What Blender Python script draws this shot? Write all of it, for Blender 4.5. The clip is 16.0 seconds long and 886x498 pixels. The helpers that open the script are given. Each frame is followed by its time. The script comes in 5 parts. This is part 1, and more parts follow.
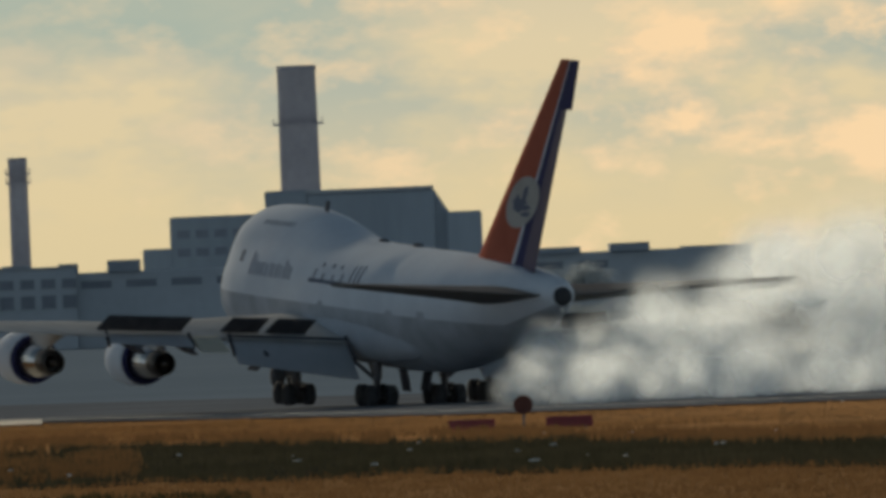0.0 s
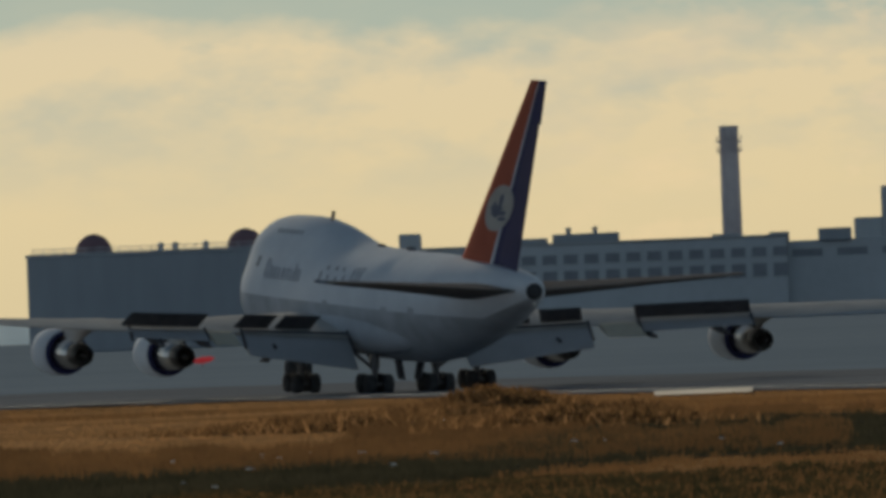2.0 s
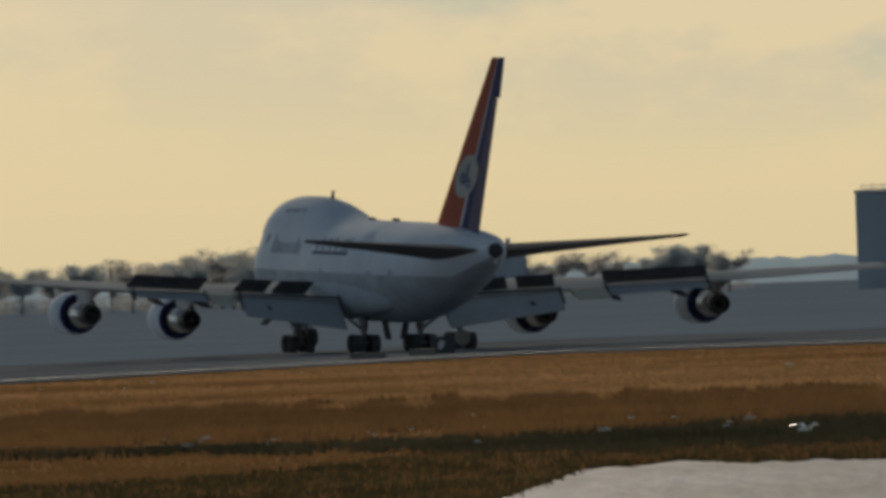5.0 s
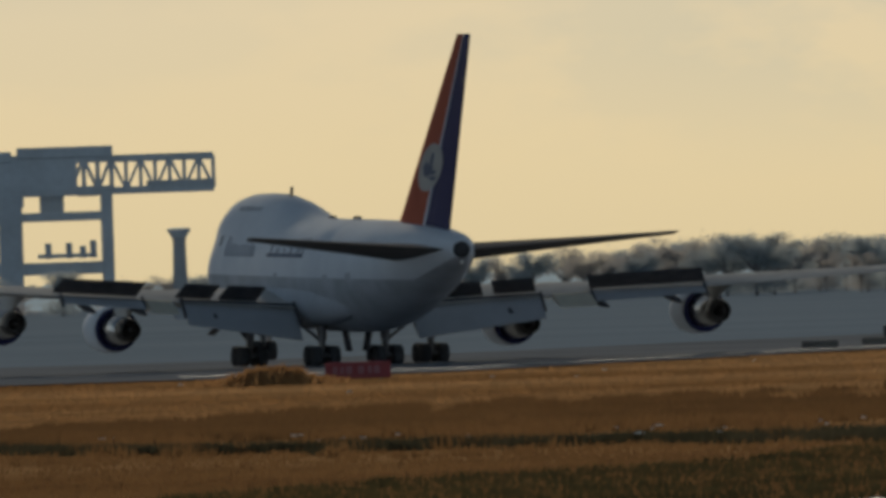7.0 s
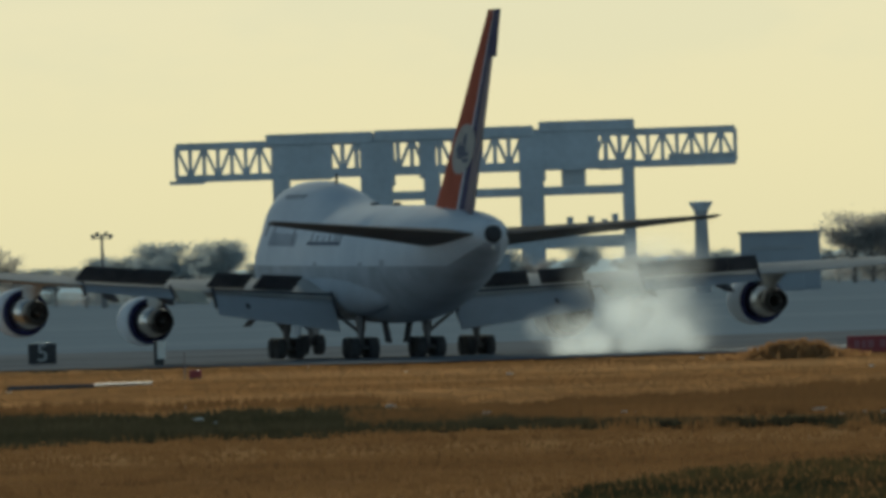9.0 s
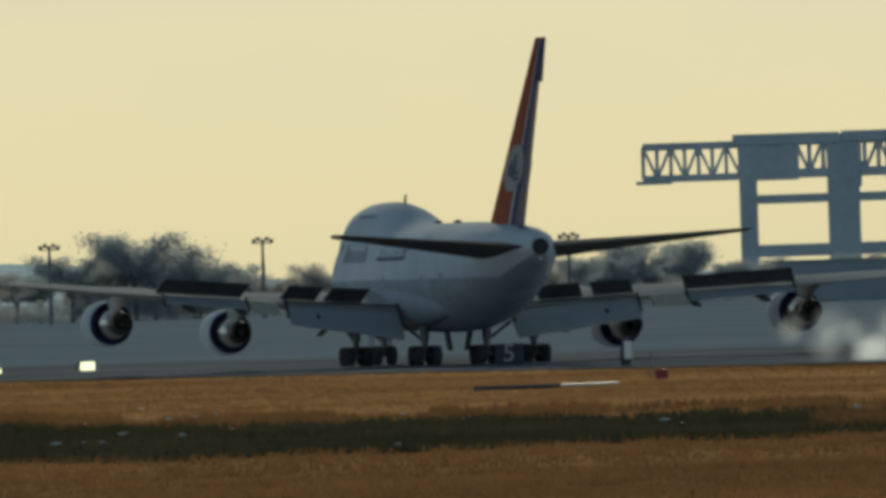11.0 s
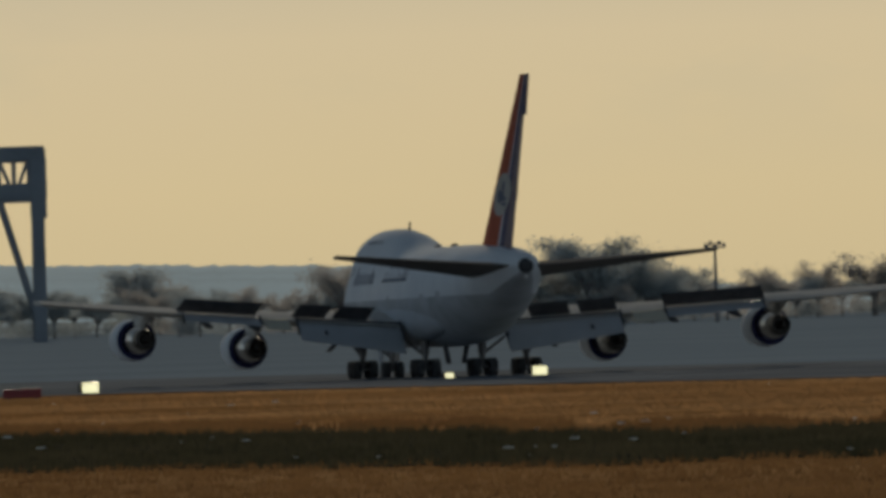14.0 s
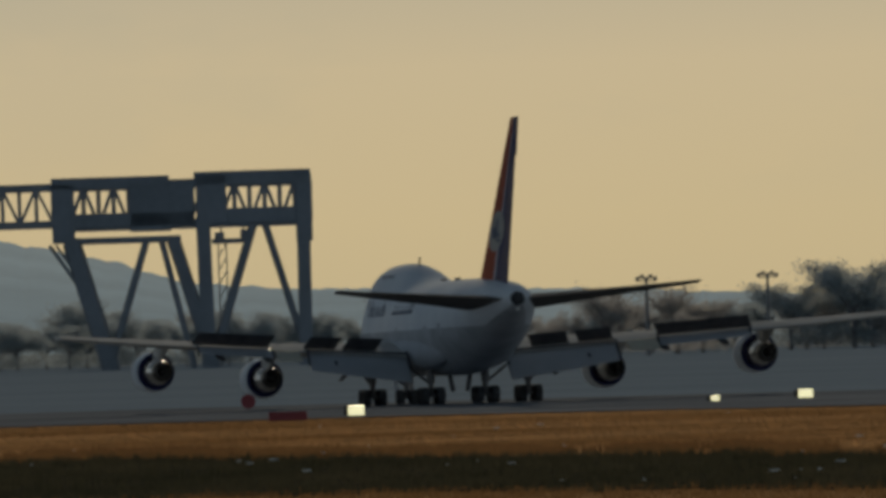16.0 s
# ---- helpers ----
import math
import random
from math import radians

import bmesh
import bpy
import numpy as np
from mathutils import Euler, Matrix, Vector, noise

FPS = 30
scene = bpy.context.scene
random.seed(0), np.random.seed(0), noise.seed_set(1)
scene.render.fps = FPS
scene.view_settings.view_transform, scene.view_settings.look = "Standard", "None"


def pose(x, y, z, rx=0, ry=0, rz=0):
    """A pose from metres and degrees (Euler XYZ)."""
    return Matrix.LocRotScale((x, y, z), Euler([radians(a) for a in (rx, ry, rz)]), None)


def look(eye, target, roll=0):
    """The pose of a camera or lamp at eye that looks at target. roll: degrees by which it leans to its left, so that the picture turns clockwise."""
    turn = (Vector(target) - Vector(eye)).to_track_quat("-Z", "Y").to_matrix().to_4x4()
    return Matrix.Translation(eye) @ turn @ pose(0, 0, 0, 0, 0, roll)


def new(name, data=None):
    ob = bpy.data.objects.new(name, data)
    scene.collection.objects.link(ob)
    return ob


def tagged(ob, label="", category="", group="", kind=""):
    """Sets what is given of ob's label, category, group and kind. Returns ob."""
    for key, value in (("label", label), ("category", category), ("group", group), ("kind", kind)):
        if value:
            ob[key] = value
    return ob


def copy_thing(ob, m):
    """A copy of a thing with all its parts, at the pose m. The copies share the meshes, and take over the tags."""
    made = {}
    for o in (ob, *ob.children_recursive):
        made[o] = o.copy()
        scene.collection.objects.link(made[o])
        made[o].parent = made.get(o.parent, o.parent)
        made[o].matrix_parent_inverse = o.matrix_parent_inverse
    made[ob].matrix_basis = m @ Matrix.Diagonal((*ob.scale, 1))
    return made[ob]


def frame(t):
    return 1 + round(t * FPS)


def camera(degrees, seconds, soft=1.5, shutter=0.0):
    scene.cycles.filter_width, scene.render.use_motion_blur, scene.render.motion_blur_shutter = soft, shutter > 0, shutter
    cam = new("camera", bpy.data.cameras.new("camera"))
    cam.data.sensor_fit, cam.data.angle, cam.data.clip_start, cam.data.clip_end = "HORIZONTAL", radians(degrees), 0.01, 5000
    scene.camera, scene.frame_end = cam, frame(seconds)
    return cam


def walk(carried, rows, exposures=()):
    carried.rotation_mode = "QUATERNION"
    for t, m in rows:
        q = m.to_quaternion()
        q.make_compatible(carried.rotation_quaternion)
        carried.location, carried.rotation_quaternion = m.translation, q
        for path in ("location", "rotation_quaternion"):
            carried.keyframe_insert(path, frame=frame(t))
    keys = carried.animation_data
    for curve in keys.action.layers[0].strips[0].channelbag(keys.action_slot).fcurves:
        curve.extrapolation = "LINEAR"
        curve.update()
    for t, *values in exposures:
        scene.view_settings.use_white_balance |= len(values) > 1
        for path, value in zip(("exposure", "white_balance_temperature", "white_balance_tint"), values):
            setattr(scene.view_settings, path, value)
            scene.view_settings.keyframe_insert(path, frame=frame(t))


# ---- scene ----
EYE_HEIGHT = 5.0


def at(bearing, distance, z=0.0):
    """A place by its bearing (degrees, clockwise from +Y) and its distance from the tripod."""
    a = radians(bearing)
    return Vector((distance * math.sin(a), distance * math.cos(a), z))


def aim(bearing, elevation, lean):
    a, e = radians(bearing), radians(elevation)
    eye = Vector((0, 0, EYE_HEIGHT))
    way = Vector((math.sin(a) * math.cos(e), math.cos(a) * math.cos(e), math.sin(e)))
    return look(eye, eye + way * 100, -lean)


# ---- camera on its tripod: seconds, bearing, elevation, lean ----
cam = camera(3.3266, 16.0, soft=4.1)
AIM = [
    (0, 7.0018, 0.2298, 2.40), (0.5, 6.2476, 0.2347, 2.38), (1, 5.5496, 0.2470, 2.35), (1.5, 4.9198, 0.2270, 2.33),
    (2, 4.3292, 0.2183, 2.30), (2.5, 3.7376, 0.2134, 2.28), (3, 3.1502, 0.1942, 2.26), (3.5, 2.5713, 0.1405, 2.23),
    (4, 2.0942, 0.0912, 2.21), (4.2, 1.9585, 0.0827, 2.20), (6.3, 0.0096, 0.1119, 1.90), (6.5, -0.0901, 0.1039, 1.90),
    (7, -0.4888, 0.1065, 1.89), (7.5, -1.0254, 0.1051, 1.89), (8, -1.5387, 0.1062, 1.88), (8.5, -1.9883, 0.0966, 1.88),
    (9, -2.4507, 0.0706, 1.87), (9.5, -2.9639, 0.0797, 1.87), (10, -3.3775, 0.1200, 1.86), (10.2, -3.5642, 0.0974, 1.86),
    (12.3, -4.8855, 0.1898, 1.84), (12.5, -4.9661, 0.1933, 1.84), (13, -5.1973, 0.2010, 1.83), (13.5, -5.5494, 0.1817, 1.83),
    (14, -5.8994, 0.1982, 1.82), (14.5, -6.0902, 0.2908, 1.82), (15, -6.3766, 0.2938, 1.81), (15.5, -6.6523, 0.2993, 1.81),
    (16, -6.8941, 0.3151, 1.80),
]
EXPOSURE = [(0, 0.0, 6500, 8), (4, 0.0, 6500, 9), (7, 0.02, 6500, 10), (8, 0.15, 6300, 4), (9, 0.28, 5950, -4), (10.2, 0.28, 5950, -4), (12.5, -0.16, 6600, 8), (14.0, -0.25, 6650, 9), (15, -0.32, 6650, 9), (16, -0.42, 6700, 9)]
walk(cam, [(t, aim(b, e, r)) for t, b, e, r in AIM], EXPOSURE)

# ---- sky and sun ----
SUN_BEARING, SUN_HEIGHT = -8.0, 13.0
world = bpy.data.worlds.new("evening_sky")
scene.world = world
world.use_nodes = True
wn, wl = world.node_tree.nodes, world.node_tree.links
wn.clear()
w_out = wn.new("ShaderNodeOutputWorld")
w_bg = wn.new("ShaderNodeBackground")
w_sky = wn.new("ShaderNodeTexSky")
w_sky.sky_type, w_sky.sun_disc = "NISHITA", False
w_sky.sun_elevation, w_sky.sun_rotation = radians(SUN_HEIGHT), radians(SUN_BEARING)
w_sky.air_density, w_sky.dust_density = 1.2, 0.8
w_tc = wn.new("ShaderNodeTexCoord")
w_sep = wn.new("ShaderNodeSeparateXYZ")
wl.new(w_tc.outputs["Generated"], w_sep.inputs[0])


def wmath(op, a, b=None, clamp=False):
    n = wn.new("ShaderNodeMath")
    n.operation, n.use_clamp = op, clamp
    for i, v in enumerate((a, b)):
        if v is None:
            continue
        if isinstance(v, (int, float)):
            n.inputs[i].default_value = v
        else:
            wl.new(v, n.inputs[i])
    return n.outputs[0]


def wnoise(scale, detail, stretch, rough=0.55, offset=(0, 0, 0)):
    m = wn.new("ShaderNodeMapping")
    m.inputs["Scale"].default_value = stretch
    m.inputs["Location"].default_value = offset
    wl.new(w_tc.outputs["Generated"], m.inputs[0])
    n = wn.new("ShaderNodeTexNoise")
    n.inputs["Scale"].default_value, n.inputs["Detail"].default_value = scale, detail
    n.inputs["Roughness"].default_value = rough
    wl.new(m.outputs[0], n.inputs["Vector"])
    return n.outputs["Fac"]


def wramp(fac, stops):
    r = wn.new("ShaderNodeValToRGB")
    while len(r.color_ramp.elements) < len(stops):
        r.color_ramp.elements.new(0.5)
    for e, (p, c) in zip(r.color_ramp.elements, stops):
        e.position, e.color = p, (*c, 1)
    wl.new(fac, r.inputs[0])
    return r.outputs[0]


def wmix(fac, a, b):
    n = wn.new("ShaderNodeMix")
    n.data_type = "RGBA"
    for s, v in ((n.inputs[0], fac), (n.inputs[6], a), (n.inputs[7], b)):
        if isinstance(v, tuple):
            s.default_value = (*v, 1)
        elif isinstance(v, (int, float)):
            s.default_value = v
        else:
            wl.new(v, s)
    return n.outputs[2]


# the hazy evening band along the horizon with torn high cloud, dissolving upward into the clear sky
w_el = w_sep.outputs["Z"]
w_haze = wramp(wmath("MULTIPLY", w_el, 40.0, True), [(0.0, (0.71, 0.575, 0.335)), (0.30, (0.75, 0.605, 0.355)), (0.7, (0.74, 0.61, 0.39)), (1.0, (0.62, 0.55, 0.40))])
w_big = wnoise(30.0, 5.0, (1.0, 1.0, 2.6), 0.55, (0.37, 0.1, 0.0))
w_small = wnoise(120.0, 6.0, (1.0, 1.0, 2.0), 0.6)
w_right = wmath("MULTIPLY", wmath("ADD", w_sep.outputs["X"], 0.02), 9.0, True)
w_high = wmath("MULTIPLY", wmath("SUBTRACT", w_el, 0.0055), 110.0, True)
w_cloud = wmath("ADD", wmath("MULTIPLY", w_big, 0.75), wmath("MULTIPLY", w_small, 0.25))
w_patch = wmath("MULTIPLY", wmath("SUBTRACT", w_cloud, 0.46), 11.0, True)
w_amount = wmath("MULTIPLY", wmath("MULTIPLY", w_patch, w_high), wmath("ADD", wmath("MULTIPLY", w_right, 0.95), 0.10))
w_col = wmix(wmath("MULTIPLY", w_amount, 0.75), w_haze, (0.40, 0.45, 0.39))
# a grey-green cloud deck with a torn lower edge, breaking into lit clouds farther round
w_deck = wmath("MULTIPLY", wmath("ADD", wmath("SUBTRACT", w_el, 0.0168), wmath("MULTIPLY", wmath("SUBTRACT", w_cloud, 0.5), 0.018)), 420.0, True)
w_span = wmath("MULTIPLY", wmath("MULTIPLY", wmath("SUBTRACT", w_sep.outputs["X"], 0.012), 28.0, True), wmath("MULTIPLY", wmath("SUBTRACT", 0.128, w_sep.outputs["X"]), 45.0, True))
w_col = wmix(wmath("MULTIPLY", wmath("MULTIPLY", w_deck, w_span), 0.85), w_col, (0.40, 0.46, 0.385))
w_lit = wmath("MULTIPLY", wmath("MULTIPLY", wmath("SUBTRACT", w_small, 0.49), 6.5, True), wmath("MULTIPLY", wmath("SUBTRACT", w_sep.outputs["X"], 0.075), 16.0, True))
w_col = wmix(w_lit, w_col, (0.95, 0.68, 0.40))
# the sky is brightest toward the low sun and turns dim and blue behind
w_back = wmath("MULTIPLY", wmath("SUBTRACT", 0.94, w_sep.outputs["Y"]), 2.2, True)
w_col = wmix(w_back, w_col, (0.45, 0.55, 0.65))
w_up = wmath("MULTIPLY", wmath("SUBTRACT", w_el, 0.03), 3.0, True)
w_dim = wn.new("ShaderNodeVectorMath")
w_dim.operation = "SCALE"
w_dim.inputs["Scale"].default_value = 0.043
wl.new(w_sky.outputs[0], w_dim.inputs[0])
wl.new(wmix(w_up, w_col, w_dim.outputs[0]), w_bg.inputs["Color"])
w_bg.inputs["Strength"].default_value = 1.0
wl.new(w_bg.outputs[0], w_out.inputs[0])

sun = new("sun", bpy.data.lights.new("sun", "SUN"))
sun.data.energy, sun.data.angle, sun.data.color = 2.9, radians(2.0), (1.0, 0.86, 0.66)
sun.matrix_world = look(at(SUN_BEARING, 300, 300 * math.tan(radians(SUN_HEIGHT))), (0, 0, 0))


# ---- materials ----
def material(name, base, rough=0.6, metal=0.0, vary=0.25, scale=3.0, fine=40.0, bump=0.15, second=None, spec=0.5, stretch=(1, 1, 1), coords="Object", distance=0.02):
    m = bpy.data.materials.new(name)
    m.use_nodes = True
    n, l = m.node_tree.nodes, m.node_tree.links
    p = n["Principled BSDF"]
    p.inputs["Roughness"].default_value, p.inputs["Metallic"].default_value = rough, metal
    p.inputs["Specular IOR Level"].default_value = spec
    tc, mp = n.new("ShaderNodeTexCoord"), n.new("ShaderNodeMapping")
    mp.inputs["Scale"].default_value = stretch
    l.new(tc.outputs[coords], mp.inputs[0])
    big, small = n.new("ShaderNodeTexNoise"), n.new("ShaderNodeTexNoise")
    big.inputs["Scale"].default_value, big.inputs["Detail"].default_value = scale, 6
    small.inputs["Scale"].default_value, small.inputs["Detail"].default_value = fine, 4
    l.new(mp.outputs[0], big.inputs["Vector"]), l.new(mp.outputs[0], small.inputs["Vector"])
    ramp = n.new("ShaderNodeValToRGB")
    dark = second or tuple(c * (1 - vary) for c in base)
    ramp.color_ramp.elements[0].position, ramp.color_ramp.elements[0].color = 0.32, (*dark, 1)
    ramp.color_ramp.elements[1].position, ramp.color_ramp.elements[1].color = 0.66, (*base, 1)
    l.new(big.outputs["Fac"], ramp.inputs[0])
    mix = n.new("ShaderNodeMix")
    mix.data_type, mix.blend_type = "RGBA", "MULTIPLY"
    mix.inputs[0].default_value = min(1.0, vary * 1.2)
    grey = n.new("ShaderNodeValToRGB")
    grey.color_ramp.elements[0].position, grey.color_ramp.elements[0].color = 0.3, (0.55, 0.55, 0.55, 1)
    grey.color_ramp.elements[1].position, grey.color_ramp.elements[1].color = 0.7, (1, 1, 1, 1)
    l.new(small.outputs["Fac"], grey.inputs[0])
    l.new(ramp.outputs[0], mix.inputs[6]), l.new(grey.outputs[0], mix.inputs[7])
    l.new(mix.outputs[2], p.inputs["Base Color"])
    if bump:
        b = n.new("ShaderNodeBump")
        b.inputs["Strength"].default_value, b.inputs["Distance"].default_value = bump, distance
        l.new(small.outputs["Fac"], b.inputs["Height"]), l.new(b.outputs[0], p.inputs["Normal"])
    return m


def leafy(m, share):
    """Let light through thin blades and leaves."""
    n, l = m.node_tree.nodes, m.node_tree.links
    p, out = n["Principled BSDF"], n["Material Output"]
    t, mix = n.new("ShaderNodeBsdfTranslucent"), n.new("ShaderNodeMixShader")
    l.new(p.inputs["Base Color"].links[0].from_socket, t.inputs["Color"])
    mix.inputs[0].default_value = share
    l.new(p.outputs[0], mix.inputs[1]), l.new(t.outputs[0], mix.inputs[2]), l.new(mix.outputs[0], out.inputs["Surface"])
    return m


# the blue cast of the sky light is mixed into the white
WHITE = material("sky_tinted_white_paint", (0.73, 0.78, 0.83), 0.42, 0, 0.12, 0.35, 6.0, 0.02, second=(0.65, 0.70, 0.76), spec=0.0)
BELLY = material("grey_belly_paint", (0.51, 0.55, 0.60), 0.5, 0, 0.22, 0.5, 8.0, 0.02, spec=0.0)
# red and navy are muted in colour for the haze over the fin
RED = material("haze_muted_red_paint", (0.47, 0.15, 0.10), 0.45, 0, 0.12, 0.6, 6.0, 0.0, spec=0.0)
BLUE = material("haze_muted_navy_paint", (0.052, 0.056, 0.14), 0.38, 0, 0.12, 0.6, 6.0, 0.0, spec=0.012)
MARK = material("dark_blue_lettering", (0.19, 0.21, 0.27), 0.5, 0, 0.1, 1.0, 9.0, 0.0, spec=0.0)
WING_GREY = material("grey_wing_paint", (0.58, 0.58, 0.56), 0.5, 0, 0.16, 0.6, 7.0, 0.02, spec=0.0)
# tailplane is darker than the wing: the shade of its underside is painted in
TAIL_SHADE = material("shade_darkened_tailplane", (0.22, 0.215, 0.21), 0.5, 0, 0.14, 0.6, 7.0, 0.02, spec=0.0)
METAL = material("bare_aluminium", (0.62, 0.62, 0.60), 0.28, 1.0, 0.15, 1.2, 14.0, 0.03)
DARK_METAL = material("sooty_exhaust_metal", (0.09, 0.085, 0.08), 0.45, 0.8, 0.3, 2.0, 20.0, 0.05)
EMBLEM = material("cream_grey_emblem_paint", (0.50, 0.49, 0.46), 0.4, 0, 0.12, 0.8, 6.0, 0.0, spec=0.0)
FAIRING = material("pale_grey_fairing_paint", (0.55, 0.60, 0.66), 0.45, 0, 0.15, 0.6, 7.0, 0.02, spec=0.0)
FLAP_GREY = material("blue_grey_flap_paint", (0.40, 0.43, 0.46), 0.5, 0, 0.12, 0.6, 7.0, 0.02, spec=0.2)
# dark grey, lightened to include the haze over the darks
DARK = material("haze_lifted_dark_grey", (0.12, 0.122, 0.135), 0.7, 0, 0.25, 1.5, 12.0, 0.04, spec=0.0)
STRUT = material("grey_gear_strut", (0.20, 0.20, 0.21), 0.45, 0.3, 0.25, 3.0, 20.0, 0.05)
# rubber is greyer than black, with the haze added to its colour
RUBBER = material("haze_lifted_rubber", (0.08, 0.083, 0.09), 0.9, 0, 0.3, 5.0, 40.0, 0.1, spec=0.05)
GLASS = material("dark_cabin_window", (0.30, 0.32, 0.35), 0.6, 0, 0.1, 1.0, 9.0, 0.0, spec=0.0)
# cream stands for warm sunlight falling on the aileron
CREAM = material("sunlit_cream_aileron", (0.66, 0.62, 0.50), 0.6, 0, 0.12, 1.0, 9.0, 0.02, spec=0.0)
DRY_GRASS = material("dry_golden_grass", (0.45, 0.265, 0.122), 0.95, 0, 0.5, 0.022, 0.5, 0.4, second=(0.25, 0.13, 0.054), spec=0.0, distance=0.1)
# the airfield's blue-grey holds the haze lying over it
HAZED_FIELD = material("haze_blue_airfield", (0.244, 0.304, 0.363), 0.95, 0, 0.2, 0.012, 0.3, 0.2, second=(0.207, 0.262, 0.317), spec=0.0)
ASPHALT = material("worn_runway_asphalt", (0.24, 0.26, 0.285), 0.9, 0, 0.3, 0.05, 1.5, 0.2, second=(0.15, 0.165, 0.185), spec=0.0)


# ---- building helpers ----
def part(name, bm, mat, parent=None, label="", smooth=False):
    me = bpy.data.meshes.new(name)
    bmesh.ops.recalc_face_normals(bm, faces=bm.faces[:])
    if smooth:
        for f in bm.faces:
            f.smooth = len(f.verts) < 5
            if len(f.verts) > 4:
                for e in f.edges:
                    e.smooth = False
    bm.to_mesh(me)
    bm.free()
    for m in mat if isinstance(mat, (list, tuple)) else (mat,):
        me.materials.append(m)
    ob = new(name, me)
    if parent:
        ob.parent = parent
    return tagged(ob, label)


def thing(name, place, label, category, group="", kind="", turn=0.0):
    ob = new(name)
    ob.matrix_basis = Matrix.Translation(place) @ Matrix.Rotation(radians(turn), 4, "Z")
    ob.empty_display_size = 0.3
    return tagged(ob, label, category, group, kind)


def box(bm, x0, x1, y0, y1, z0, z1, bevel=0.0):
    vs = [bm.verts.new((x, y, z)) for x in (x0, x1) for y in (y0, y1) for z in (z0, z1)]
    fs = [bm.faces.new([vs[i] for i in q]) for q in ((0, 1, 3, 2), (4, 6, 7, 5), (0, 4, 5, 1), (2, 3, 7, 6), (0, 2, 6, 4), (1, 5, 7, 3))]
    if bevel:
        bmesh.ops.bevel(bm, geom=list({e for f in fs for e in f.edges}), offset=bevel, segments=1, affect="EDGES")
    return bm


def bar(bm, a, b, r=0.1, sides=8, r2=None):
    """A round bar from a to b."""
    a, b = Vector(a), Vector(b)
    q = (b - a).to_track_quat("Z", "Y")
    r2 = r if r2 is None else r2
    rings = []
    for p, rr in ((a, r), (b, r2)):
        rings.append([bm.verts.new(p + q @ Vector((rr * math.cos(2 * math.pi * i / sides), rr * math.sin(2 * math.pi * i / sides), 0))) for i in range(sides)])
    for i in range(sides):
        j = (i + 1) % sides
        bm.faces.new((rings[0][i], rings[0][j], rings[1][j], rings[1][i]))
    bm.faces.new(rings[0][::-1]), bm.faces.new(rings[1])
    return bm


def beam(bm, a, b, w, h):
    """A square bar from a to b, w wide and h deep."""
    a, b = Vector(a), Vector(b)
    d = (b - a).normalized()
    up = Vector((0, 0, 1)) if abs(d.z) < 0.9 else Vector((0, 1, 0))
    s = d.cross(up).normalized()
    u = s.cross(d).normalized()
    c = [s * (i * w / 2) + u * (j * h / 2) for i, j in ((-1, -1), (1, -1), (1, 1), (-1, 1))]
    lo, hi = [bm.verts.new(a + k) for k in c], [bm.verts.new(b + k) for k in c]
    for i in range(4):
        j = (i + 1) % 4
        bm.faces.new((lo[i], lo[j], hi[j], hi[i]))
    bm.faces.new(lo[::-1]), bm.faces.new(hi)
    return bm


def loft(bm, rings, close=True, cap=True):
    vs = [[bm.verts.new(p) for p in r] for r in rings]
    n = len(rings[0])
    for a, b in zip(vs, vs[1:]):
        for i in range(n if close else n - 1):
            j = (i + 1) % n
            bm.faces.new((a[i], a[j], b[j], b[i]))
    if cap:
        bm.faces.new(vs[0][::-1]), bm.faces.new(vs[-1])
    return bm


def spin(bm, profile, centre=(0, 0, 0), axis="X", sides=28):
    """A turned body: profile of (along, radius)."""
    rings = []
    for u, r in profile:
        ring = []
        for i in range(sides):
            a = 2 * math.pi * i / sides
            c, s = r * math.cos(a), r * math.sin(a)
            p = (u, c, s) if axis == "X" else (c, u, s) if axis == "Y" else (c, s, u)
            ring.append(Vector(p) + Vector(centre))
        rings.append(ring)
    return loft(bm, rings)


# ---- ground ----
EDGE_BEARING = (-16, -6.9, -2.5, -0.5, 1.6, 3.5, 7.0, 16)
EDGE_NEAR = (990, 925, 805, 800, 905, 880, 722, 640)


def near_edge(b):
    return float(np.interp(b, EDGE_BEARING, EDGE_NEAR))


def sheet(name, inner, outer, mat, z, label, steps=(-30, 30, 0.5), rows=1):
    bm = bmesh.new()
    b0, b1, db = steps
    cols = int((b1 - b0) / db) + 1
    grid = []
    for i in range(cols):
        b = b0 + i * db
        lo, hi = inner(b), outer(b)
        grid.append([bm.verts.new(at(b, lo + (hi - lo) * k / rows, z)) for k in range(rows + 1)])
    for p, q in zip(grid, grid[1:]):
        for k in range(rows):
            bm.faces.new((p[k], p[k + 1], q[k + 1], q[k]))
    ob = part(name, bm, mat)
    return tagged(ob, label, "ground", kind="structure")


bm = bmesh.new()
ring = [bm.verts.new(at(a, 20000)) for a in range(0, 360, 4)]
bm.faces.new(ring)
tagged(part("ground", bm, DRY_GRASS), "flat coastal ground covered in dry golden grass", "ground", kind="structure")
sheet("airfield", lambda b: near_edge(b) + 150, lambda b: 19500, HAZED_FIELD, 0.03, "airfield stretching away behind the runway, haze put into its blue-grey colour")
sheet("runway", near_edge, lambda b: near_edge(b) + 190, ASPHALT, 0.06, "worn grey asphalt runway")


# ---- airliner: x forward, y to its left, origin on the ground between the main legs ----
plane = thing("airliner", (0, 0, 0), "white four-engined wide-body airliner with red and blue fin, spoilers raised", "airplane")

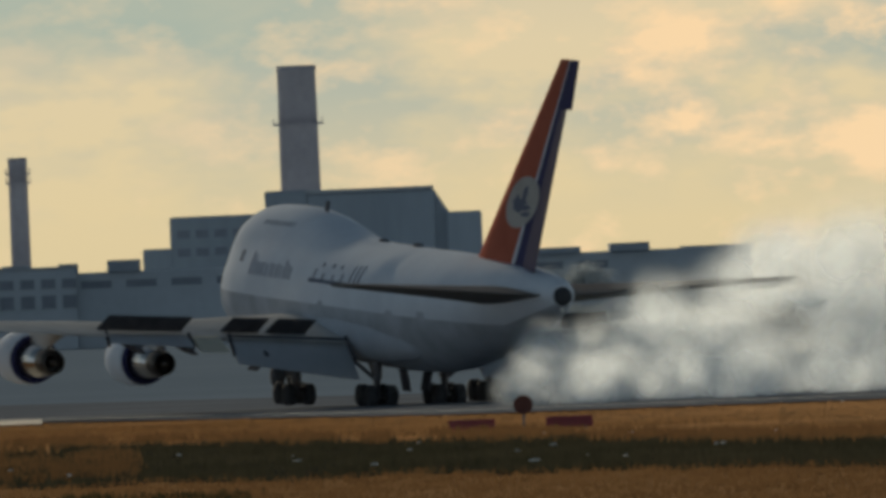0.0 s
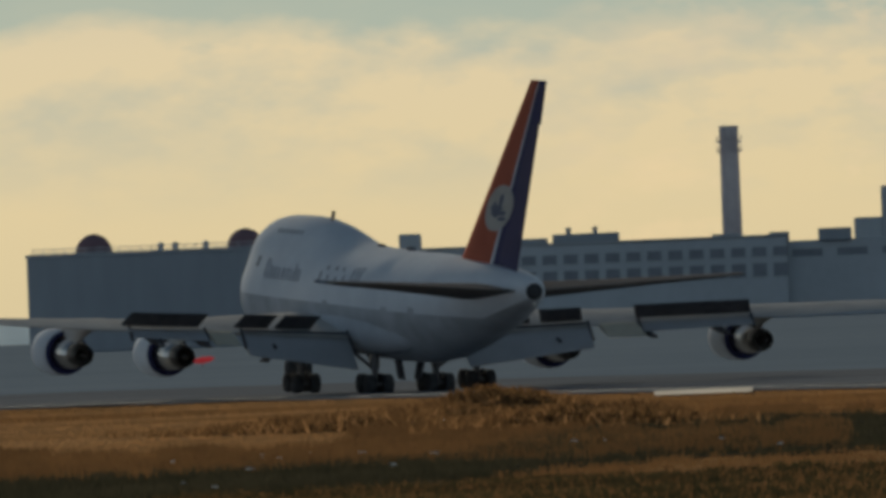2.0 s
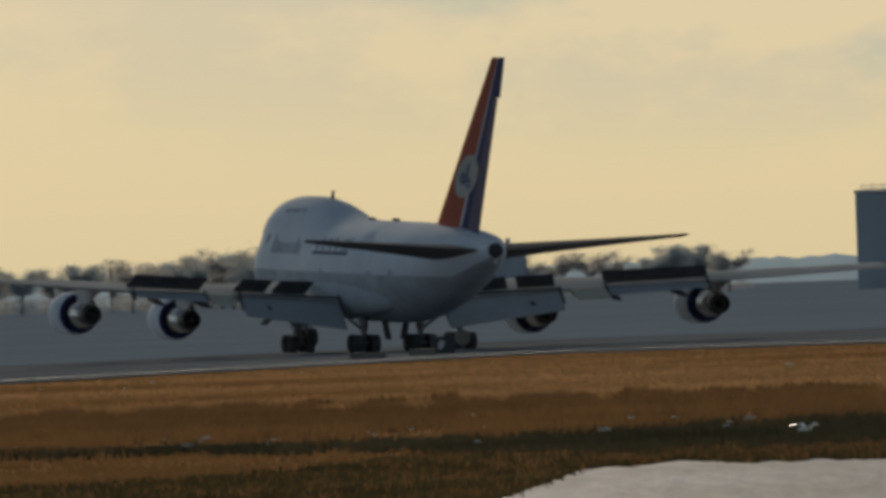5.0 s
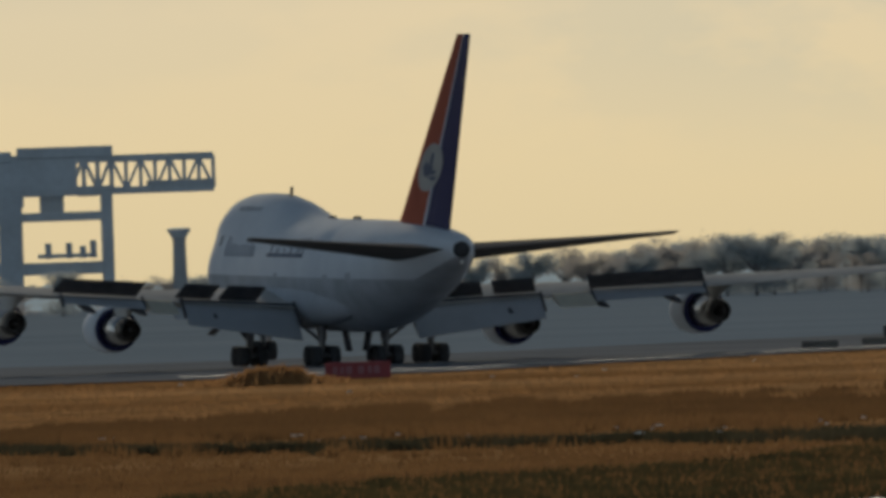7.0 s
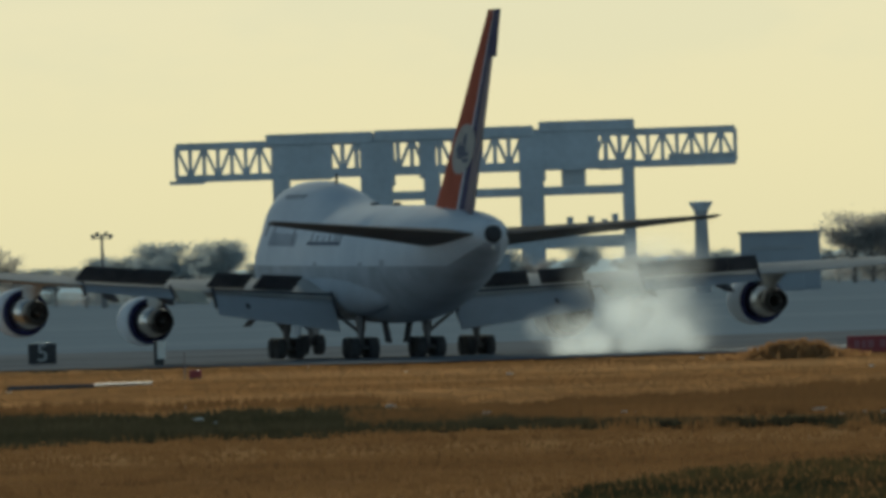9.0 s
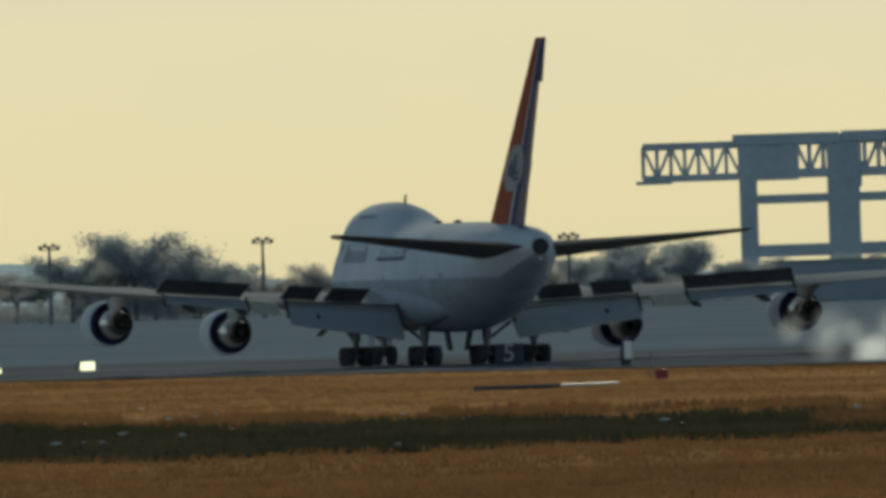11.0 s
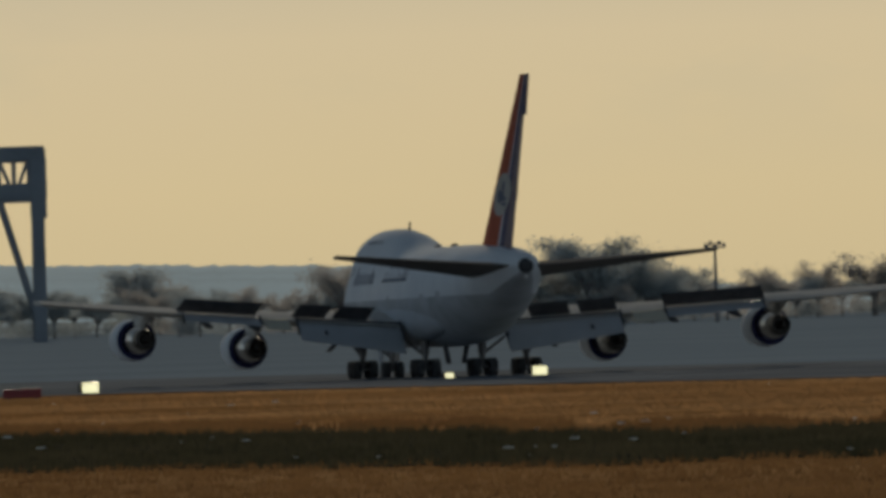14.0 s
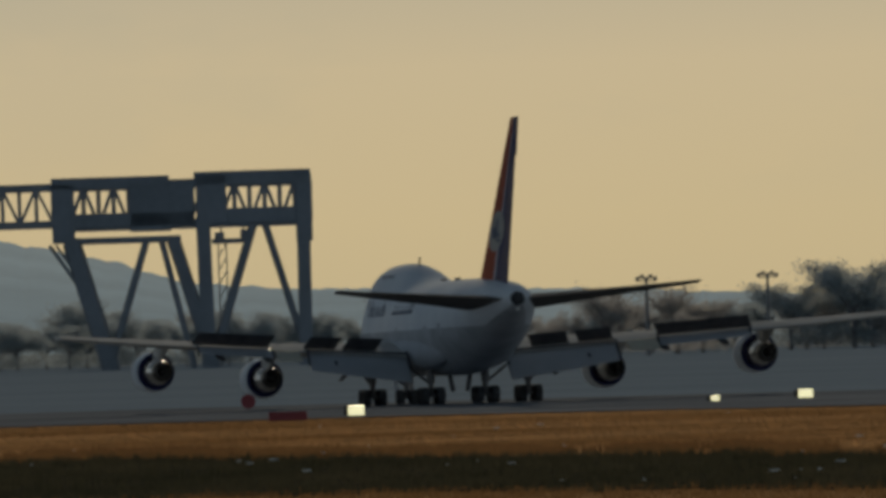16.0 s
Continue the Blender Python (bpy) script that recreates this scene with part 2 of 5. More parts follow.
HULL = [  # x, top, bottom, half width
    (26.85, 5.35, 4.75, 0.22), (26.5, 6.0, 4.15, 0.75), (25.8, 6.9, 3.5, 1.36), (24.8, 7.72, 3.0, 1.86), (23.6, 8.6, 2.65, 2.26),
    (22.3, 9.38, 2.35, 2.58), (20.8, 9.78, 2.18, 2.82), (19.0, 9.96, 2.08, 3.0), (16.5, 10.0, 2.05, 3.16), (14.0, 9.98, 2.05, 3.25),
    (11.5, 9.72, 2.05, 3.25), (9.5, 9.35, 2.05, 3.25), (7.5, 8.95, 2.05, 3.25), (5.5, 8.68, 2.0, 3.25), (2.0, 8.56, 1.95, 3.25),
    (-3.0, 8.55, 1.95, 3.25), (-7.0, 8.55, 2.05, 3.25), (-10.0, 8.53, 2.35, 3.2), (-13.0, 8.48, 2.95, 3.05), (-16.0, 8.40, 3.7, 2.75),
    (-18.5, 8.30, 4.35, 2.4), (-21.0, 8.15, 5.05, 1.9), (-23.0, 7.98, 5.65, 1.4), (-24.4, 7.75, 6.1, 0.92), (-25.1, 7.5, 6.4, 0.6)]
def hull_at(x):
    xs = [h[0] for h in HULL][::-1]
    return [float(np.interp(x, xs, [h[k] for h in HULL][::-1])) for k in (1, 2, 3)]


def hull_half(x, z):
    """Half the hull's width at a height."""
    top, bot, w = hull_at(x)
    mid_top = min(top, bot + 2 * w)
    hm, zm = (mid_top - bot) / 2, (mid_top + bot) / 2
    main = w * math.sqrt(max(0.0, 1 - ((z - zm) / hm) ** 2))
    wu = min(2.35, w * 0.8)
    hu = (top - (zm - 0.3)) / 2
    zu = top - hu
    upper = wu * math.sqrt(max(0.0, 1 - ((z - zu) / hu) ** 2)) if top > mid_top + 0.05 else 0.0
    return (main ** 5 + upper ** 5) ** 0.2


PAINT_LINE = 5.2


def hull_ring(x, low=10, high=14):
    top, bot, w = hull_at(x)
    line = min(max(PAINT_LINE, bot + 0.12 * (top - bot)), bot + 0.8 * (top - bot))
    zs = [bot + (line - bot) * (1 - math.cos(math.pi / 2 * k / low)) for k in range(low)]
    zs += [line + (top - line) * math.sin(math.pi / 2 * k / high) for k in range(high + 1)]
    side = [(hull_half(x, z) if 0 < k < low + high else 0.0, z) for k, z in enumerate(zs)]
    return [Vector((x, y, z)) for y, z in side] + [Vector((x, -y, z)) for y, z in side[-2:0:-1]]


bm = bmesh.new()
xs = sorted({round(x, 2) for x in [h[0] for h in HULL] + list(np.linspace(-24, 25, 50))}, reverse=True)
loft(bm, [hull_ring(x) for x in xs])
for f in bm.faces:
    c = f.calc_center_median()
    f.material_index = 1 if c.z < max(PAINT_LINE, hull_at(c.x)[1] + 0.12 * (hull_at(c.x)[0] - hull_at(c.x)[1])) else 0
fuselage = part("fuselage", bm, [WHITE, BELLY], plane, "white fuselage with grey belly and upper-deck hump", True)


def foil(chord, thick, count=9):
    """Aerofoil outline round (0..chord, thickness), x back from the leading edge."""
    pts = []
    for k in range(count + 1):
        c = 0.5 - 0.5 * math.cos(math.pi * k / count)
        t = thick * chord * 5 * (0.2969 * math.sqrt(c) - 0.126 * c - 0.3516 * c * c + 0.2843 * c ** 3 - 0.1036 * c ** 4)
        pts.append((c * chord, t))
    return pts + [(x, -t) for x, t in pts[-2:0:-1]]


def blade(bm, stations, incidence):
    """A wing from stations (leading x, y, z, chord, thickness ratio), set at an angle to the hull."""
    rings = []
    for x, y, z, c, t in stations:
        rings.append([Vector((x - u, y, z + v - (u - c * 0.5) * math.tan(radians(incidence)))) for u, v in foil(c, t)])
    return loft(bm, rings)


def wing_lead(y):
    return 11.6 - (abs(y) - 3.25) * 0.868


def wing_chord(y):
    return float(np.interp(abs(y), (2.0, 3.25, 11.7, 29.6), (16.0, 15.0, 9.4, 4.0)))


def wing_z(y):
    return 3.62 + (abs(y) - 3.25) * 0.054 + 0.0008 * max(0, abs(y) - 12) ** 2


for side in (1, -1):
    bm = bmesh.new()
    blade(bm, [(wing_lead(y), side * y, wing_z(y), wing_chord(y) * (0.86 if y < 19.4 else 1.0), 0.125 - 0.0016 * y) for y in (2.2, 3.25, 6, 9, 11.7, 15, 19.3, 19.5, 23, 27, 29.2, 29.75)], 2.2)
    part("wing", bm, WING_GREY, plane, "swept grey wing", True)
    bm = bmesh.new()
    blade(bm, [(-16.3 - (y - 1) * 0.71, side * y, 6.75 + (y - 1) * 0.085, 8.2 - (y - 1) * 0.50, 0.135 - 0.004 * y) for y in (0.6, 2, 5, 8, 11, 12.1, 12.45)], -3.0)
    part("tailplane", bm, TAIL_SHADE, plane, "horizontal tailplane, underside shade put into its dark grey", True)
    # spoiler panels standing up from the wing, the shade on their backs painted dark
    for y0, y1, up in ((13.7, 15.17, 38), (15.175, 16.645, 38), (16.65, 18.12, 38), (18.125, 19.6, 38), (8.6, 10.9, 38), (5.5, 8.0, 38)):
        bm = bmesh.new()
        hinge = [(wing_lead(y) - wing_chord(y) * 0.70, side * y, wing_z(y) + 0.22) for y in (y0, y1)]
        L = 1.15
        ca, sa = math.cos(radians(up)), math.sin(radians(up))
        vs = []
        for hx, hy, hz in hinge:
            ty = hy - side * 0.45 * L * ca
            vs.append([Vector((hx, hy, hz)), Vector((hx - L * ca, ty, hz + L * sa)), Vector((hx - L * ca - 0.05, ty, hz + L * sa - 0.05)), Vector((hx - 0.12, hy, hz - 0.12))])
        loft(bm, vs)
        part("spoiler", bm, DARK, plane, "raised spoiler panel, shade of its back put into dark grey")
    # lowered flaps
    for y0, y1, drop in ((3.5, 10.8, 0.98), (13.6, 19.3, 0.8)):
        bm = bmesh.new()
        rings = []
        for y in (y0, (y0 + y1) / 2, y1):
            x, z = wing_lead(y) - wing_chord(y) * 0.80, wing_z(y) - 0.05
            c = wing_chord(y) * (0.225 if y0 < 10 else 0.20)
            a = radians(35 if y0 < 10 else 22)
            rings.append([Vector((x - u * math.cos(a) - v * math.sin(a), side * y, z - u * math.sin(a) * 1.1 + v * math.cos(a))) for u, v in foil(c * drop, 0.11)])
        loft(bm, rings)
        flap = part("flap", bm, FLAP_GREY, plane, "lowered grey trailing-edge flap", True)
        # solid dark strips imitate the shaded gap along the flap and its ends
        ends = [(wing_lead(y) - wing_chord(y) * 0.80, side * y, wing_z(y) - 0.05) for y in (y0 - 0.1, y1 + 0.1)]
        if y0 < 10:
            slot = beam(bmesh.new(), Vector(ends[0]) + Vector((-0.25, 0, 0.02)), Vector(ends[1]) + Vector((-0.25, 0, 0.02)), 0.2, 0.11)
            part("slot_shade_strip", slot, DARK, flap, "dark strip standing for the shaded flap slot")
        for (ex, ey, ez), dy in ((ends[0], 0.05), (ends[1], -0.05)):
            bm = bmesh.new()
            beam(bm, (ex - 0.2, ey + side * dy, ez + 0.1), (ex - wing_chord(ey) * 0.13, ey + side * dy, ez - (0.95 if y0 < 10 else 0.6)), 0.12, 0.22)
            part("flap_end", bm, DARK, flap, "dark strip carrying the slot shade round the flap end")
    for y in (5.2, 8.9, 13.9, 17.6):
        bm = bmesh.new()
        x, z = wing_lead(y) - wing_chord(y) * 0.55, wing_z(y) - 0.42
        loft(bm, [[Vector((x - u, side * y + w * math.cos(a), z - 0.11 * u + w * 1.4 * math.sin(a))) for a in np.linspace(0, 2 * math.pi, 8, endpoint=False)] for u, w in ((0, 0.03), (0.8, 0.14), (2.4, 0.17), (3.8, 0.12), (4.7, 0.03))])
        part("flap_fairing", bm, DARK, plane, "dark flap track fairing", True)

# fin in its bands of colour
def fin_x(z):
    k = (z - 8.0) / 11.2
    lead = -11.9 - 13.05 * k
    trail = -22.8 - 4.9 * k
    return lead, trail


def fin_band(name, f0, f1, mat, label, z0=7.9, z1=19.2, back=0.0):
    bm = bmesh.new()
    rings = []
    for z in np.linspace(z0, z1, 9):
        lead, trail = fin_x(z)
        c = lead - trail
        f2 = f1 - back / c
        half = lambda u: c * 0.09 * 5 * (0.2969 * math.sqrt(u) - 0.126 * u - 0.3516 * u * u + 0.2843 * u ** 3 - 0.1036 * u ** 4)
        us = [f0 + (f2 - f0) * (0.5 - 0.5 * math.cos(math.pi * k / 8)) for k in range(9)]
        rings.append([Vector((lead - u * c, half(u), z)) for u in us] + [Vector((lead - u * c, -half(u), z)) for u in (us[::-1] if f0 > 0 else us[-1:0:-1])])
    loft(bm, rings)
    return part(name, bm, mat, plane, label, True)


def fin_half(x, z):
    lead, trail = fin_x(z)
    c, u = lead - trail, max(0.0, min(1.0, (lead - x) / (lead - trail)))
    return c * 0.09 * 5 * (0.2969 * math.sqrt(u) - 0.126 * u - 0.3516 * u * u + 0.2843 * u ** 3 - 0.1036 * u ** 4)


fin = fin_band("fin", 0.0, 0.57, RED, "red leading part of the tall fin")
fin_band("fin_stripe", 0.57, 0.605, WHITE, "white stripe on the fin")
fin_band("fin_band", 0.605, 0.70, BLUE, "navy blue band on the fin", 7.9, 16.6)
rudder = fin_band("rudder", 0.705, 1.0, BLUE, "navy blue rudder", 8.0, 16.595)
fin_band("fin_tip", 0.605, 1.0, BLUE, "navy blue tip of the fin", 16.6, 19.2)


def engine(x, y, z):
    nac = part("nacelle", spin(bmesh.new(), [(x + 5.6, 1.05), (x + 6.0, 1.2), (x + 5.7, 1.33), (x + 4.6, 1.41), (x + 3.5, 1.38), (x + 2.95, 1.31), (x + 2.97, 1.27), (x + 3.6, 1.25)], (0, y, z)), [WHITE], plane, "white engine nacelle", True)
    part("fan_duct", spin(bmesh.new(), [(x + 2.93, 1.30), (x + 2.62, 1.25), (x + 2.60, 1.2), (x + 3.2, 1.12), (x + 3.5, 0.95)], (0, y, z)), BLUE, nac, "dark blue fan exhaust duct", True)
    part("core_cowl", spin(bmesh.new(), [(x + 3.5, 0.96), (x + 2.6, 0.95), (x + 1.6, 0.86), (x + 0.7, 0.72), (x + 0.66, 0.66), (x + 1.2, 0.6)], (0, y, z)), METAL, nac, "bare metal core cowl", True)
    part("exhaust_nozzle", spin(bmesh.new(), [(x + 0.9, 0.69), (x + 0.5, 0.70), (x + 0.46, 0.73), (x - 0.1, 0.69), (x - 0.55, 0.6), (x - 0.57, 0.54), (x - 0.1, 0.46)], (0, y, z)), DARK_METAL, nac, "sooty exhaust nozzle", True)
    part("tail_cone", spin(bmesh.new(), [(x + 0.2, 0.40), (x - 0.4, 0.30), (x - 0.9, 0.08), (x - 0.95, 0.01)], (0, y, z)), DARK_METAL, nac, "dark turbine tail cone", True)
    bm = bmesh.new()
    zt = wing_z(y) - 0.1
    xl = wing_lead(y)
    loft(bm, [[Vector((px, y + dy, pz)) for px, dy in ((x + 4.8, 0), (x + 3.8, 0.22), (x + 0.8, 0.2), (x - 1.6 if pz > z + 0.9 else x + 0.6, 0), (x + 0.8, -0.2), (x + 3.8, -0.22))] for pz in (z + 0.6, z + 1.3)]
         + [[Vector((px, y + dy, zt)) for px, dy in ((xl + 1.2, 0), (xl + 0.2, 0.22), (xl - 2.5, 0.22), (xl - 4.2, 0), (xl - 2.5, -0.22), (xl + 0.2, -0.22))]])
    part("pylon", bm, WING_GREY, plane, "grey engine pylon", True)


for side in (1, -1):
    engine(-4.8, side * 21.24, 2.86)
    engine(4.1, side * 12.15, 2.2)


def wheel(bm, x, y, z, r, w):
    return spin(bm, [(y - w / 2, r * 0.55), (y - w / 2, r * 0.9), (y - w * 0.35, r), (y + w * 0.35, r), (y + w / 2, r * 0.9), (y + w / 2, r * 0.55)], (x, 0, z), "Y", 20)


def leg(x, y, top, bogie=True):
    name = "main_gear_leg" if bogie else "nose_gear_leg"
    bm = bmesh.new()
    bar(bm, (x, y, 0.7), (x, y, top), 0.2, 10)
    bar(bm, (x, y, 1.5), (x, y, top), 0.28, 10)
    bar(bm, (x, y, 1.3), (x + 1.7, y, top), 0.1, 6)
    bar(bm, (x, y, 1.4), (x - 0.2, y + (1.5 if y >= 0 else -1.5), top), 0.11, 6)
    if bogie:
        box(bm, x - 0.85, x + 0.85, y - 0.14, y + 0.14, 0.5, 0.75, 0.03)
        for dx in (-0.73, 0.73):
            bar(bm, (x + dx, y - 0.75, 0.59), (x + dx, y + 0.75, 0.59), 0.1, 8)
    else:
        bar(bm, (x, y - 0.5, 0.59), (x, y + 0.5, 0.59), 0.1, 8)
    g = part(name, bm, STRUT, plane, "grey landing gear leg", True)
    for dx in ((-0.73, 0.73) if bogie else (0.0,)):
        for dy in ((-0.54, 0.54) if bogie else (-0.46, 0.46)):
            part("wheel", wheel(bmesh.new(), x + dx, y + dy, 0.59, 0.59, 0.54), RUBBER, g, "black tyred wheel", True)
    return g


for side in (1, -1):
    leg(1.7, side * 5.5, 3.4)
    leg(-1.35, side * 1.91, 2.6)
leg(19.3, 0, 2.6, False)

PLANE_PATH = [  # seconds, distance, bearing, heading, pitch, roll
    (0, 813.6, 6.8247, -12.30, 3.43, 1.39), (0.5, 838.2, 6.0945, -12.91, 3.85, 1.30), (1, 861.9, 5.3962, -13.45, 3.60, 1.20), (1.5, 884.7, 4.7485, -13.84, 3.20, 1.11),
    (2, 909.0, 4.1403, -14.12, 2.91, 1.02), (2.5, 934.5, 3.5622, -14.28, 1.95, 1.10), (3, 957.7, 2.9909, -14.34, 1.69, 1.19), (3.5, 979.2, 2.4592, -14.36, 1.62, 1.27),
    (4, 1004.3, 1.9780, -14.49, 1.59, 1.19), (4.2, 1013.2, 1.7835, -14.61, 1.57, 1.16), (6.3, 932.6, -0.2740, -15.97, 1.10, 0.83), (6.5, 924.1, -0.4199, -16.04, 1.08, 0.81),
    (7, 892.5, -0.8599, -15.94, 1.0, 0.85), (7.5, 863.3, -1.3205, -15.85, 0.64, 0.89), (8, 842.1, -1.7840, -15.82, 0.70, 0.92), (8.5, 844.9, -2.2389, -15.87, 0.61, 0.90),
    (9, 857.8, -2.6672, -15.98, 0.52, 0.89), (9.5, 875.3, -3.0631, -16.09, 0.43, 0.87), (10, 894.2, -3.4398, -16.18, 0.35, 0.85), (10.2, 899.9, -3.5939, -16.25, 0.28, 0.83),
    (12.3, 961.5, -4.9663, -16.72, -0.35, 0.66), (12.5, 968.2, -5.0633, -16.73, -0.41, 0.65), (13, 978.8, -5.3487, -16.97, -0.41, 0.59), (13.5, 990.5, -5.6235, -17.20, -0.40, 0.54),
    (14, 1003.8, -5.8877, -17.41, -0.40, 0.49), (14.5, 1016.6, -6.1458, -17.48, -0.41, 0.36), (15, 1029.0, -6.4043, -17.42, -0.42, 0.22), (15.5, 1042.9, -6.6423, -17.26, -0.44, 0.09),
    (16, 1058.5, -6.8662, -17.07, -0.45, -0.04),
]

RUDDER = [(0, 14), (0.5, 0), (1.5, 7), (2.5, 2), (3.5, 14), (4.2, 14), (6.0, 0), (7.2, 0), (7.5, 3), (8, 12), (8.5, 13), (10.2, 12), (13, 8), (14, 9), (15, 2), (16, 4)]  # seconds, degrees


def motions():
    rows = []
    for t, d, b, heading, pitch, roll in PLANE_PATH:
        m = Matrix.Translation(at(b, d, 0.06)) @ Matrix.Rotation(radians(90 - heading), 4, "Z") @ Matrix.Rotation(radians(-pitch), 4, "Y") @ Matrix.Rotation(radians(roll), 4, "X")
        rows.append((t, m))
    walk(plane, rows)
    # the rudder swings about its hinge
    hinge = [Vector((fin_x(z)[0] + (fin_x(z)[1] - fin_x(z)[0]) * 0.705, 0, z)) for z in (8.0, 16.6)]
    axis = hinge[1] - hinge[0]
    walk(rudder, [(t, Matrix.Translation(hinge[0]) @ Matrix.Rotation(radians(-d), 4, axis) @ Matrix.Translation(-hinge[0])) for t, d in RUDDER])
    smoke_motions()
    gull_motion()


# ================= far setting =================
# haze over the far buildings and cranes is put into these paler, bluer colours
CONCRETE = material("hazed_concrete", (0.424, 0.440, 0.455), 0.9, 0, 0.18, 0.05, 0.6, 0.1, spec=0.1)
STACK = material("hazed_chimney_concrete", (0.443, 0.408, 0.434), 0.9, 0, 0.2, 0.06, 0.5, 0.1, spec=0.1)
PLANT = material("hazed_metal_cladding", (0.381, 0.414, 0.448), 0.85, 0, 0.15, 0.04, 0.4, 0.1, stretch=(1, 1, 0.2), spec=0.1)
HAZED_WALL = material("hazed_grey_wall", (0.511, 0.544, 0.570), 0.9, 0, 0.12, 0.05, 0.5, 0.1, spec=0.1)
PANE = material("hazed_window_glass", (0.27, 0.29, 0.32), 0.7, 0, 0.15, 0.3, 2.0, 0.0, spec=0.2)
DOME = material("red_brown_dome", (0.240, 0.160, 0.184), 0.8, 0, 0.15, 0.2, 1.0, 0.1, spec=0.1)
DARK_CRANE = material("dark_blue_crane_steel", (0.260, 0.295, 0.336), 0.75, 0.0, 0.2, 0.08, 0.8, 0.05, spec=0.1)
CRANE = material("hazed_crane_steel", (0.571, 0.619, 0.656), 0.75, 0.0, 0.2, 0.08, 0.8, 0.05, spec=0.2)
# the wooded slope is coloured pale blue to carry the distant haze
HILL = material("haze_painted_hill", (0.640, 0.792, 0.884), 1.0, 0, 0.12, 0.01, 0.08, 0.1, spec=0.0)
# tree colours are lightened well past bark and leaf to include the haze
BARK = material("hazed_bark", (0.30, 0.29, 0.29), 0.95, 0, 0.3, 0.6, 3.0, 0.2, spec=0.05)
TWIGS = material("hazed_winter_twigs", (0.46, 0.44, 0.42), 1.0, 0, 0.2, 0.15, 1.0, 0.0, spec=0.0, second=(0.41, 0.40, 0.39))
EVERGREEN = material("hazed_evergreen_leaves", (0.48, 0.53, 0.55), 1.0, 0, 0.2, 0.15, 1.0, 0.0, spec=0.0)
SIGN_RED = material("dark_red_sign_face", (0.30, 0.04, 0.05), 0.5, 0, 0.2, 1.0, 9.0, 0.0)
SIGN_BLACK = material("black_sign_face", (0.028, 0.03, 0.035), 0.5, 0, 0.2, 1.0, 9.0, 0.0)
SIGN_WHITE = material("white_sign_panel", (0.85, 0.85, 0.80), 0.3, 0, 0.08, 1.0, 9.0, 0.0)
LIT = material("lit_white_lens", (0.85, 0.85, 0.78), 0.3, 0, 0.08, 1.0, 9.0, 0.0)
LIT.node_tree.nodes["Principled BSDF"].inputs["Emission Color"].default_value = (1.0, 0.95, 0.55, 1)
LIT.node_tree.nodes["Principled BSDF"].inputs["Emission Strength"].default_value = 1.1
SIGN_MARK = material("faded_red_marking", (0.36, 0.14, 0.16), 0.6, 0, 0.2, 1.0, 9.0, 0.0)
SIGN_GREY = material("grey_sign_figure", (0.42, 0.43, 0.43), 0.5, 0, 0.1, 1.0, 9.0, 0.0)
CABINET = material("weathered_grey_cabinet", (0.20, 0.18, 0.15), 0.8, 0, 0.25, 1.0, 9.0, 0.05)
LINE = material("worn_white_marking", (0.50, 0.49, 0.46), 0.8, 0, 0.35, 0.2, 2.0, 0.0)
SLAB = material("pale_concrete_slab", (0.56, 0.51, 0.42), 0.6, 0, 0.2, 0.2, 2.0, 0.02, spec=0.06)
# dark marsh ground, with the shade of a steep bank painted in
MARSH = material("bank_shaded_marsh_mud", (0.078, 0.071, 0.05), 0.9, 0, 0.5, 0.06, 0.7, 0.4, second=(0.038, 0.04, 0.032), spec=0.0)
REED = material("dark_marsh_reed", (0.072, 0.065, 0.042), 0.95, 0, 0.4, 0.10, 1.0, 0.0, second=(0.032, 0.035, 0.023), spec=0.0)
STRAW = material("golden_straw", (0.46, 0.262, 0.122), 0.95, 0, 0.35, 0.022, 0.8, 0.0, second=(0.22, 0.117, 0.047), spec=0.0)
BROWN_REED = material("brown_dry_reed", (0.20, 0.115, 0.052), 0.95, 0, 0.4, 0.08, 0.8, 0.0, second=(0.14, 0.08, 0.038), spec=0.0)
LITTER = material("bleached_litter", (0.80, 0.76, 0.66), 0.8, 0, 0.1, 1.0, 5.0, 0.0)
# lilac and dark streaks paint the mirrored sky; real reflection is nearly off
WATER = material("sky_painted_water", (0.32, 0.32, 0.43), 0.5, 0, 0.5, 0.22, 1.6, 0.5, second=(0.10, 0.10, 0.13), stretch=(1, 0.12, 1), spec=0.03, distance=0.15)

# brown that includes the shade on the near sides of backlit reeds
SHADED_REED = material("shaded_brown_reed", (0.21, 0.12, 0.054), 0.95, 0, 0.3, 0.05, 0.8, 0.0, second=(0.15, 0.088, 0.042), spec=0.0)
SEDGE = material("dark_green_sedge", (0.085, 0.072, 0.034), 0.95, 0, 0.45, 0.06, 0.8, 0.0, second=(0.034, 0.038, 0.022), spec=0.0)

for m, share in ((SHADED_REED, 0.25), (SEDGE, 0.25), (TWIGS, 0.45), (EVERGREEN, 0.4), (STRAW, 0.4), (BROWN_REED, 0.4), (REED, 0.3)):
    leafy(m, share)


def facing(name, bearing, distance, label, category, group="", kind="", turn=0.0, z=0.0):
    """A thing on the ground whose local x runs to the right as seen from the tripod."""
    return thing(name, at(bearing, distance, z), label, category, group, kind, -bearing + turn)


def across(bearing, centre, distance):
    return distance * math.tan(radians(bearing - centre))


# ---- power station with its two chimneys ----
C, D = 6.55, 3800
station = facing("power_station", C, D, "large grey-clad power station with stepped flat roofs", "power station")
blocks = ((5.875, 5.985, 23.2, 30), (5.98, 6.345, 30.9, 42), (6.34, 6.50, 36.4, 46), (6.50, 6.975, 35.2, 45), (7.02, 7.152, 29.5, 38))
